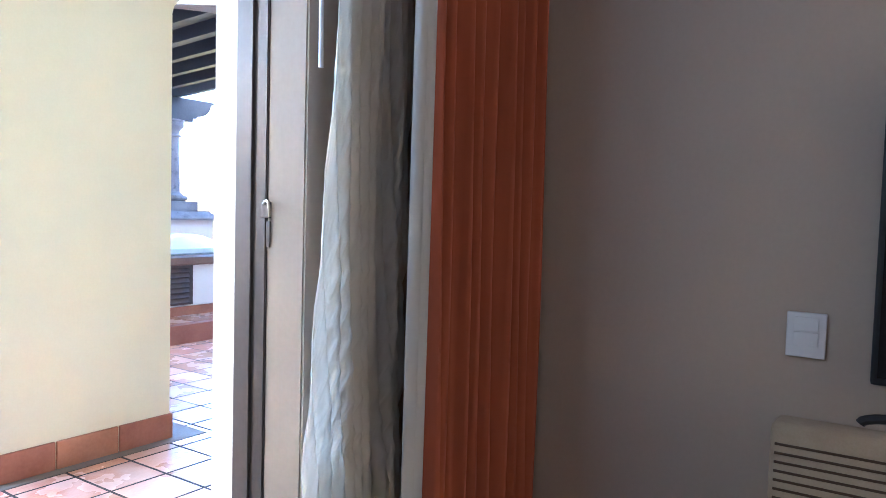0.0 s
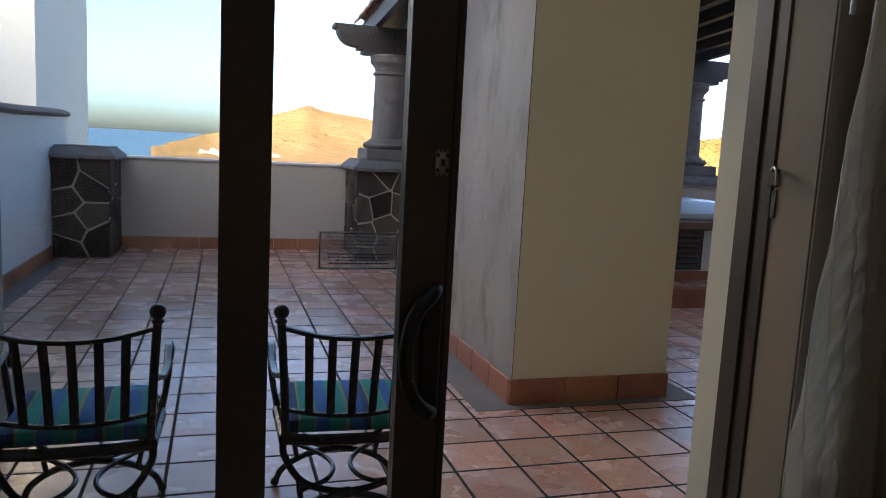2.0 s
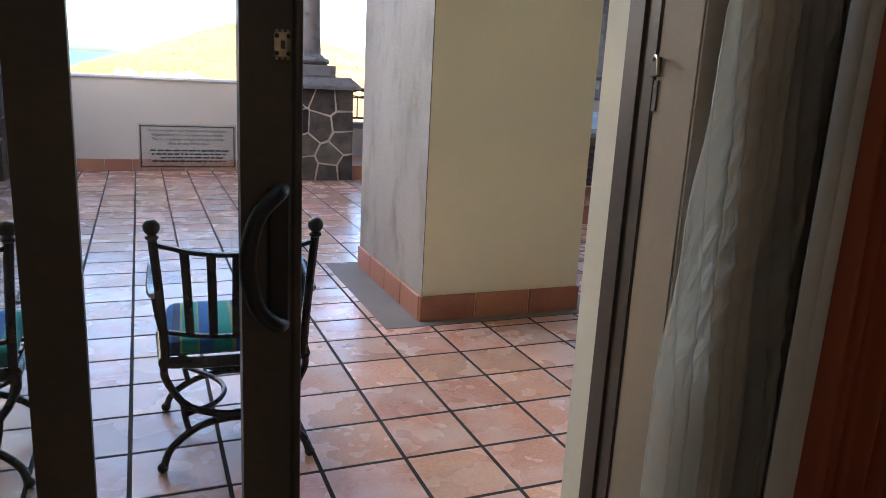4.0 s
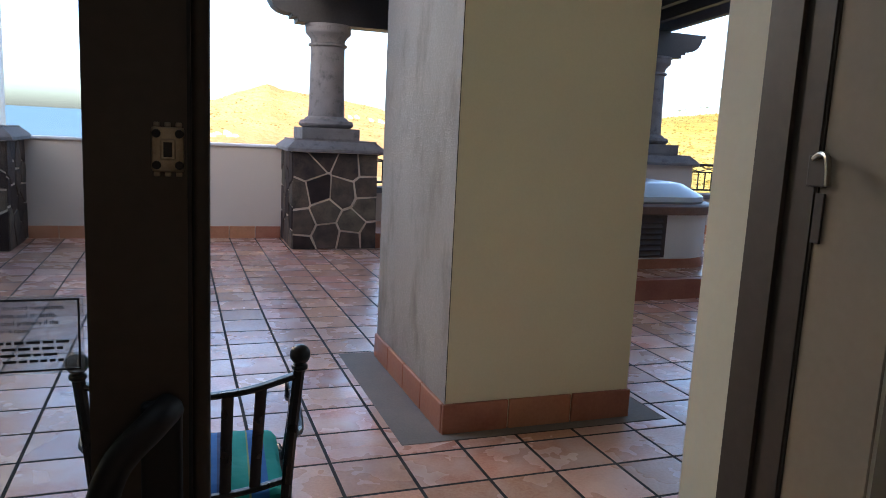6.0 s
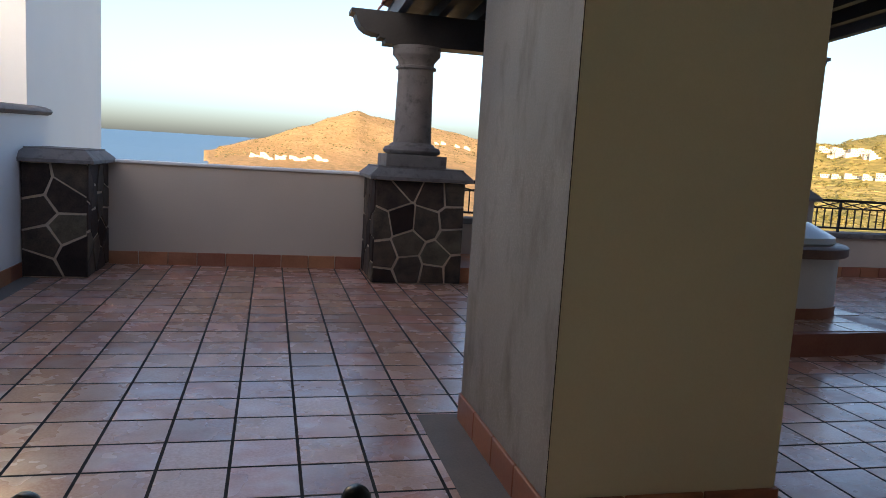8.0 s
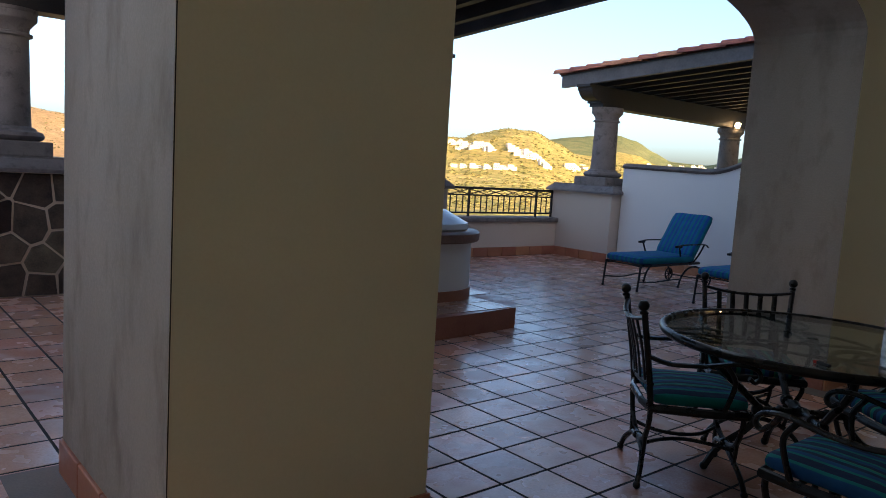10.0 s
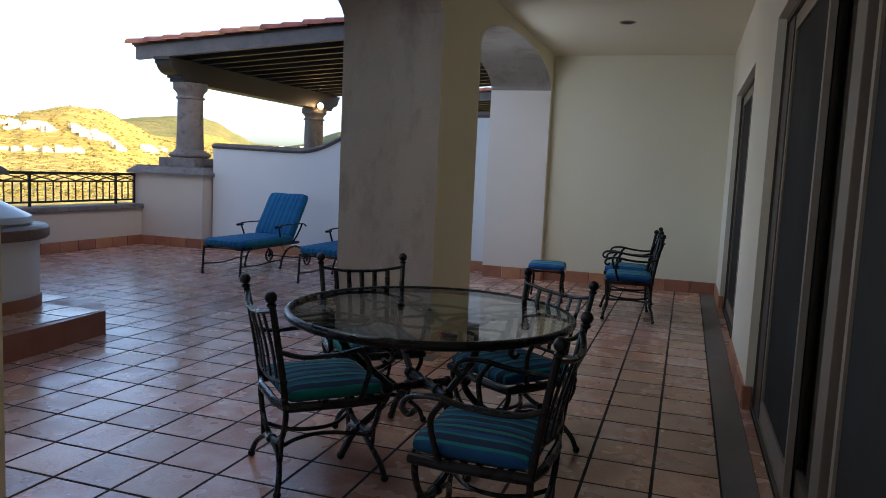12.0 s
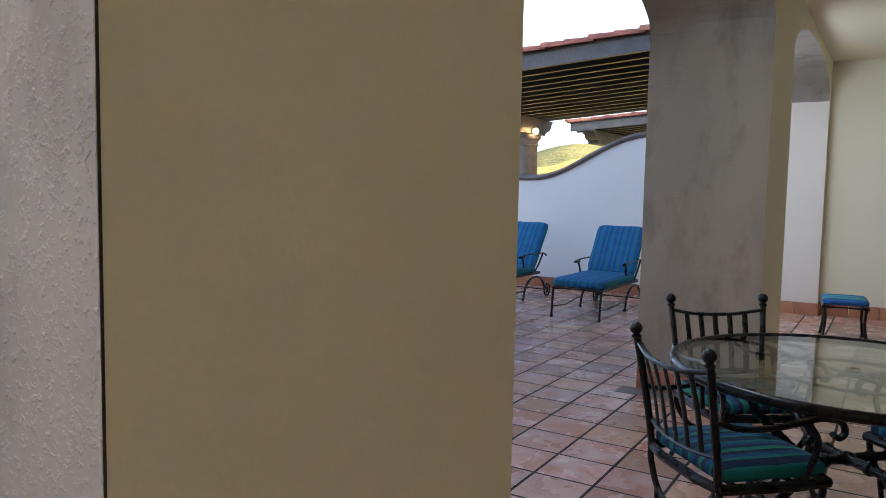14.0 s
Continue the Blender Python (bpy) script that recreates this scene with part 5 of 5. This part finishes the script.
def hillside(name, dry, pale, green):
    m, t, p, link = nodes_of(name)
    nn = t.nodes.new
    pos = nn("ShaderNodeNewGeometry")
    tall = nn("ShaderNodeMapping")
    tall.inputs["Rotation"].default_value = (0, 0, radians(26))
    tall.inputs["Scale"].default_value = (1.0, 0.16, 2.5)
    link(pos.outputs["Position"], tall.inputs["Vector"])
    n1, n2, n3 = (nn("ShaderNodeTexNoise") for _ in range(3))
    for n, sc, dt in ((n1, 0.006, 8), (n2, 0.05, 8), (n3, 0.22, 6)):
        n.inputs["Scale"].default_value, n.inputs["Detail"].default_value, n.inputs["Roughness"].default_value = sc, dt, 0.62
        link(tall.outputs[0], n.inputs["Vector"])
    r1, r2 = nn("ShaderNodeValToRGB"), nn("ShaderNodeValToRGB")
    r1.color_ramp.elements[0].position, r1.color_ramp.elements[1].position = 0.38, 0.62
    r1.color_ramp.elements[0].color, r1.color_ramp.elements[1].color = (*dry, 1), (*pale, 1)
    r2.color_ramp.elements[0].position, r2.color_ramp.elements[1].position = 0.43, 0.60
    r2.color_ramp.elements[0].color, r2.color_ramp.elements[1].color = (0.0, 0.0, 0.0, 1), (1, 1, 1, 1)
    link(n1.outputs["Fac"], r1.inputs[0])
    mx = nn("ShaderNodeMath")
    mx.operation = "MULTIPLY_ADD"
    link(n3.outputs["Fac"], mx.inputs[0])
    mx.inputs[1].default_value = 0.5
    sub = nn("ShaderNodeMath")
    sub.operation = "MULTIPLY"
    link(n2.outputs["Fac"], sub.inputs[0])
    sub.inputs[1].default_value = 0.5
    link(sub.outputs[0], mx.inputs[2])
    link(mx.outputs[0], r2.inputs[0])
    mix = nn("ShaderNodeMix")
    mix.data_type = "RGBA"
    link(r2.outputs[0], mix.inputs[0]), link(r1.outputs[0], mix.inputs[6])
    mix.inputs[7].default_value = (*green, 1)
    link(mix.outputs[2], p.inputs["Base Color"])
    p.inputs["Roughness"].default_value, p.inputs["Specular IOR Level"].default_value = 1.0, 0.1
    gb = nn("ShaderNodeBump")
    gb.inputs["Strength"].default_value, gb.inputs["Distance"].default_value = 0.9, 5.0
    n4 = nn("ShaderNodeTexNoise")
    n4.inputs["Scale"].default_value, n4.inputs["Detail"].default_value = 0.12, 5
    link(pos.outputs["Position"], n4.inputs["Vector"]), link(n4.outputs["Fac"], gb.inputs["Height"]), link(gb.outputs[0], p.inputs["Normal"])
    return m


HILLSIDE = hillside("dry_orange_hillside", (0.50, 0.30, 0.13), (0.64, 0.41, 0.20), (0.36, 0.24, 0.10))
MEADOW = hillside("golden_green_hillside", (0.44, 0.325, 0.10), (0.56, 0.42, 0.15), (0.25, 0.23, 0.06))
# Farther green hill; its shade is mixed into these darker colours.
SHADED_GREENHILL = hillside("shaded_green_hillside", (0.20, 0.205, 0.085), (0.25, 0.23, 0.10), (0.12, 0.15, 0.065))

verts, faces = [], []
AZ = [radians(-110 + 0.4 * k) for k in range(552)]
RS = [16 * (4900 / 16) ** (k / 110) for k in range(111)]
for r in RS:
    for a in AZ:
        verts.append((r * math.sin(a), 2 + r * math.cos(a), terrain(r, a)))
w = len(AZ)
for i in range(len(RS) - 1):
    for j in range(w - 1):
        faces.append((i * w + j, i * w + j + 1, (i + 1) * w + j + 1, (i + 1) * w + j))
me = bpy.data.meshes.new("ground")
me.from_pydata(verts, [], faces)
me.polygons.foreach_set("use_smooth", [True] * len(me.polygons))
me.materials.append(HILLSIDE)
me.materials.append(MEADOW)
me.materials.append(SHADED_GREENHILL)
me.polygons.foreach_set("material_index", [0 if AZ[k % (w - 1)] < radians(24) else 2 if RS[k // (w - 1)] > 1330 else 1 for k in range(len(me.polygons))])
tagged(new("ground", me), "dry golden hills and scrub-covered valley", kind="structure")

m, t, p, link = nodes_of("sea_water")
p.inputs["Base Color"].default_value, p.inputs["Roughness"].default_value = (0.03, 0.10, 0.17, 1), 0.35
wv, bp = t.nodes.new("ShaderNodeTexNoise"), t.nodes.new("ShaderNodeBump")
wv.inputs["Scale"].default_value = 0.08
gp = t.nodes.new("ShaderNodeNewGeometry")
link(gp.outputs["Position"], wv.inputs["Vector"]), link(wv.outputs["Fac"], bp.inputs["Height"]), link(bp.outputs[0], p.inputs["Normal"])
bp.inputs["Distance"].default_value = 1.5
bm = bmesh.new()
rings = [[bm.verts.new((r * math.sin(a), 2 + r * math.cos(a), z)) for a in [2 * math.pi * k / 96 for k in range(96)]] for r, z in ((40, BASE - 1), (2500, BASE - 1), (3300, -10), (4950, 44))]
for a, b in zip(rings, rings[1:]):
    for k in range(96):
        bm.faces.new((a[k], a[(k + 1) % 96], b[(k + 1) % 96], b[k]))
bm.faces.new(rings[0])
setting("water", bm, m, "calm blue sea")

HOUSE_WALL = surf("whitewashed_house_wall", (0.55, 0.51, 0.46), (0.72, 0.68, 0.61), 0.9, big=0.05, fine=1, bump=0, vary=0.2)
HOUSE_ROOF = surf("house_roof_clay", (0.38, 0.2, 0.12), (0.5, 0.3, 0.2), 0.9, big=0.1, fine=1, bump=0, vary=0.3)
DARKPANE = plain("dark_house_window", (0.05, 0.06, 0.07), 0.3)


def house(w, d, storeys, step):
    th = thing("house", "whitewashed flat-roofed house on the far hillside", "house", group="houses on the far hillside")
    for s in range(storeys):
        x1 = w - step * s
        wl = part("wall", boxed(-w / 2, -d / 2, -4 if s == 0 else 3.1 * s, x1 - w / 2, d / 2, 3.1 * (s + 1)), HOUSE_WALL, th)
        part("roof", boxed(-w / 2 - 0.2, -d / 2 - 0.3, 3.1 * (s + 1), x1 - w / 2 + 0.2, d / 2 + 0.2, 3.1 * (s + 1) + 0.35), HOUSE_ROOF if s == storeys - 1 else HOUSE_WALL, th)
        n = max(2, int(x1 / 3.2))
        for k in range(n):
            x = -w / 2 + x1 * (k + 0.5) / n
            part("window", boxed(x - 0.9, -d / 2 - 0.06, 3.1 * s + 0.7, x + 0.9, -d / 2 + 0.1, 3.1 * s + 2.4), DARKPANE, wl)
    return th


rng = random.Random(21)
kinds = [house(13, 9, 2, 4.0), house(17, 10, 3, 4.5), house(10, 8, 1, 0)]
first = [True, True, True]


def put_house(bearing, r, k, grow=1.0):
    a = radians(bearing)
    p = (r * math.sin(a), 2 + r * math.cos(a), terrain(r, a) + 0.5)
    mt = pose(*p, 0, 0, -bearing + rng.uniform(-30, 30)) @ Matrix.Scale(grow, 4)
    if first[k]:
        kinds[k].matrix_basis = mt
        first[k] = False
    else:
        copy_thing(kinds[k], mt).scale = (grow, grow, grow)


def range_at(bearing, up, near=350, far=2600):
    """The nearest distance at which the ground rises to this angle above the eye."""
    a, slope = radians(bearing), math.tan(radians(up))
    return next((r for r in range(near, far, 6) if terrain(r, a) - 1.5 >= r * slope), far)


def village(count, b0, b1, up0, up1, loose, grow, near=350):
    for i in range(count):
        u = (i + rng.random()) / count
        b = b0 + (b1 - b0) * u
        up = up0 + (up1 - up0) * u + rng.uniform(-loose, loose)
        put_house(b, range_at(b, up, near), rng.choice((0, 0, 1, 1, 2)), grow * rng.uniform(0.75, 1.15))


village(18, 40.5, 43.6, 1.75, 1.6, 0.24, 0.62)
village(16, 44.8, 48.0, 1.65, 0.5, 0.26, 0.62)
village(6, 49.2, 50.9, 0.5, 0.65, 0.14, 0.62)
village(9, 40.6, 45.6, 0.05, 0.12, 0.03, 0.6)
village(22, -1.6, 4.2, -1.0, -0.85, 0.14, 0.62, 1000)
village(5, 12.0, 15.8, 0.95, 0.5, 0.15, 0.8, 1000)
village(8, 55.5, 62.0, 0.95, 1.0, 0.12, 0.8, 700)

# palms on the ridge
PALMLEAF, PALMTRUNK = plain("dark_palm_leaf", (0.035, 0.05, 0.02), 0.8), plain("palm_trunk_bark", (0.12, 0.09, 0.06), 0.9)
pm = thing("palm_tree", "tall palm on the far ridge", "tree", group="palms on the ridge")
part("trunk", bar([(0, 0, -1), (0.2, 0, 5), (0, 0, 9.5)], 0.42, 8), PALMTRUNK, pm)
bm = bmesh.new()
for k in range(17):
    a, dr = 2 * math.pi * k / 17, 0.5 + 0.5 * ((k * 7) % 5) / 4
    pts = [(u * 3.0 * math.cos(a), u * 3.0 * math.sin(a), 9.5 + 1.4 * u * (1 - dr * u * 1.5)) for u in (0, 0.35, 0.7, 1.0)]
    tube(bm, pts, 0.95, 4, 0.3, taper=[0.4, 1, 0.8, 0.2])
part("crown", bm, PALMLEAF, pm, "drooping fronds")
for i, b in enumerate((37.4, 37.9, 38.4, 38.9, 39.3)):
    a = radians(b)
    r = max(range(700, 1400, 10), key=lambda q: (terrain(q, a) - 1.5) / q) - 12
    q = pose(r * math.sin(a), 2 + r * math.cos(a), terrain(r, a), 0, 0, 40 * i)
    if i == 0:
        pm.matrix_basis = q
    else:
        copy_thing(pm, q)

# scrub on the slopes
SCRUB = surf("dusty_scrub_leaf", (0.075, 0.075, 0.02), (0.16, 0.13, 0.045), 1.0, big=0.02, fine=0.3, bump=0, spec=0.1)
rng = random.Random(77)
verts, faces = [], []


def shrub(b, r, s):
    a = radians(b)
    x, y, z = r * math.sin(a), 2 + r * math.cos(a), terrain(r, a) - 0.15 * s
    k = len(verts)
    for h, w in ((0, 0.8), (0.45, 1.0)):
        for q in range(6):
            g = q * math.pi / 3 + rng.uniform(-0.3, 0.3)
            ww = s * w * rng.uniform(0.7, 1.2)
            verts.append((x + ww * math.cos(g), y + ww * math.sin(g), z + s * h * rng.uniform(0.8, 1.3)))
    verts.append((x + rng.uniform(-0.3, 0.3) * s, y, z + s * rng.uniform(0.75, 1.1)))
    for q in range(6):
        w = (q + 1) % 6
        faces.append((k + q, k + w, k + 6 + w, k + 6 + q))
        faces.append((k + 6 + q, k + 6 + w, k + 12))


for i in range(4200):
    shrub(rng.uniform(34, 57), rng.uniform(420, 1250), rng.choice((0.7, 0.9, 1.2, 1.7)))
for i in range(1500):
    shrub(rng.uniform(-4, 20), rng.uniform(1300, 2750), rng.choice((1.2, 1.5, 1.9, 2.4)))
me = bpy.data.meshes.new("scrub")
me.from_pydata(verts, [], faces)
me.polygons.foreach_set("use_smooth", [True] * len(me.polygons))
me.materials.append(SCRUB)
tagged(new("scrub", me), "dusty green scrub scattered over the dry slopes", "shrubs", kind="stuff")

# ---- tiles of floors and walls ----
PITCH, GX, GY = 0.32, 0.217, 0.265
floor = setting("floor", boxed(-2.4, FY1 - 0.35, -0.3, 11.55, 10.5, -0.0002), GROUT, "terracotta tiled terrace floor with dark joints")


def tile_bm(bm, x, y, sx, sy, rng, z=0.0):
    g = 0.0082
    c = 0.002
    dz = [z + 0.0008 + rng.uniform(-0.0004, 0.0004) for _ in range(4)]
    xy = ((x + g, y + g), (x + sx - g, y + g), (x + sx - g, y + sy - g), (x + g, y + sy - g))
    ins = ((c, c), (-c, c), (-c, -c), (c, -c))
    lo = [bm.verts.new((u, v, -0.012 + z)) for u, v in xy]
    md = [bm.verts.new((u, v, q - 0.0004)) for (u, v), q in zip(xy, dz)]
    hi = [bm.verts.new((u + i, v + j, q)) for (u, v), (i, j), q in zip(xy, ins, dz)]
    bm.faces.new(hi)
    for k in range(4):
        n = (k + 1) % 4
        bm.faces.new((md[k], md[n], hi[n], hi[k]))
        bm.faces.new((lo[k], lo[n], md[n], md[k]))


rng = random.Random(7)
shapes = []
for k in range(6):
    bm = bmesh.new()
    tile_bm(bm, 0, 0, PITCH, PITCH, rng)
    shapes.append(mesh_of("tile", bm, TILE))
rest = bmesh.new()
count = 0


def free(x, y):
    """Whether a whole tile fits at this corner of the grid."""
    cx, cy = x + PITCH / 2, y + PITCH / 2
    if P1[0] - 0.1 < cx < P1[1] + 0.1 and PY0 - 0.05 < cy < 4.6:
        return False
    if P2[0] < cx < P2[1] and PY0 < cy < PY1:
        return False
    return not (cx < XL - 0.1 and cy < PY1)


# cut tiles beside the pillar's border
for i in range(3, 8):
    tile_bm(rest, GX + PITCH * i, GY + PITCH * 9, PITCH, PY0 - 0.09 - GY - PITCH * 9, rng)
for j in range(9, 14):
    tile_bm(rest, P1[1] + 0.2, GY + PITCH * j, GX + PITCH * 8 - P1[1] - 0.2, PITCH, rng)
for i in range(-8, 36):
    for j in range(3, 32):
        x, y = GX + PITCH * i, GY + PITCH * j
        if not free(x, y) or y > 10.1 or x > 11.2 or x < -2.3:
            continue
        near = -0.9 < x < 6.2 and 1.2 < y < 6.6
        if near and count < 300:
            ob = new("tile", shapes[rng.randrange(6)])
            ob.parent = floor
            ob.matrix_basis = pose(x, y, 0)
            count += 1
        else:
            tile_bm(rest, x, y, PITCH, PITCH, rng)
TILE_FAR = tile_clay("terracotta_floor_tile_far", True)
tagged(part("tiles", rest, TILE_FAR, floor, "terracotta floor tiles"), kind="stuff")

# skirting tiles
skirt = tagged(thing("baseboard", "terracotta tile skirting along walls and pillars", "baseboard"), kind="structure")
BH = 0.155


def skirting(x0, y0, x1, y1):
    """A run of skirting tiles whose face lies to the right of the way from the first point to the second."""
    d = Vector((x1 - x0, y1 - y0, 0))
    n = max(1, round(d.length / 0.335))
    u, out = d.normalized(), Vector((d.y, -d.x, 0)).normalized()
    l = d.length / n
    key = round(l, 3)
    if key not in runs:
        runs[key] = mesh_of("skirting_tile", boxed(0.0045, -0.001, -0.004, l - 0.0045, 0.018, BH, 0.004, 1), BASE_TILE)
    turn = math.degrees(math.atan2(-u.y, -u.x))
    for k in range(n):
        p = Vector((x1, y1, 0)) - u * (l * k)
        ob = new("skirting_tile", runs[key])
        ob.parent = skirt
        ob.matrix_basis = pose(p.x, p.y, 0, 0, 0, turn)


runs = {}
skirting(P1[0] - 0.018, PY0, P1[1] + 0.018, PY0)
skirting(P1[1], PY0, P1[1], 4.65)
skirting(P1[0], 4.65, P1[0], PY0)
skirting(P2[0] - 0.018, PY0, P2[1] + 0.018, PY0)
skirting(P2[1], PY0, P2[1], PY1)
skirting(P2[0], PY1, P2[0], PY0)
skirting(XR, PY1, XR, PY0 - 0.018)
skirting(XR, PY0, 11.07, PY0)
skirting(11.07, PY0, 11.07, FY1)
skirting(11.07, FY1, 9.95, FY1)
skirting(9.95, FY1 + 0.018, 9.95, 0.99)
skirting(7.50, FY1, 5.98, FY1)
skirting(5.98, FY1 + 0.018, 5.98, 0.99)
skirting(2.45, FY1, 1.03, FY1)
skirting(XL, PY0 - 0.018, XL, PY1)
skirting(-1.6, FY1, -1.6, PY0)
skirting(-1.6, PY0, XL, PY0)
skirting(-2.1, PY1, -2.1, 8.93)
skirting(-1.46, 9.93, 1.515, 9.93)
skirting(7.28, 10.22, 11.07, 10.22)
skirting(11.07, 10.22, 11.07, 9.0)
skirting(11.07, 9.0, 11.3, 9.0)
skirting(11.3, 8.97, 11.3, PY1)
# threshold tiles before the doors
th = tagged(thing("threshold", "terracotta tile edging along the house front", "threshold"), kind="structure")
me = mesh_of("tile", boxed(0.004, 0.004, -0.02, 0.316, 0.066, 0.0015, 0.002, 1), TILE)
for k in range(39):
    ob = new("tile", me)
    ob.parent = th
    ob.matrix_basis = pose(-1.6 + 0.32 * k, 0.99, 0)
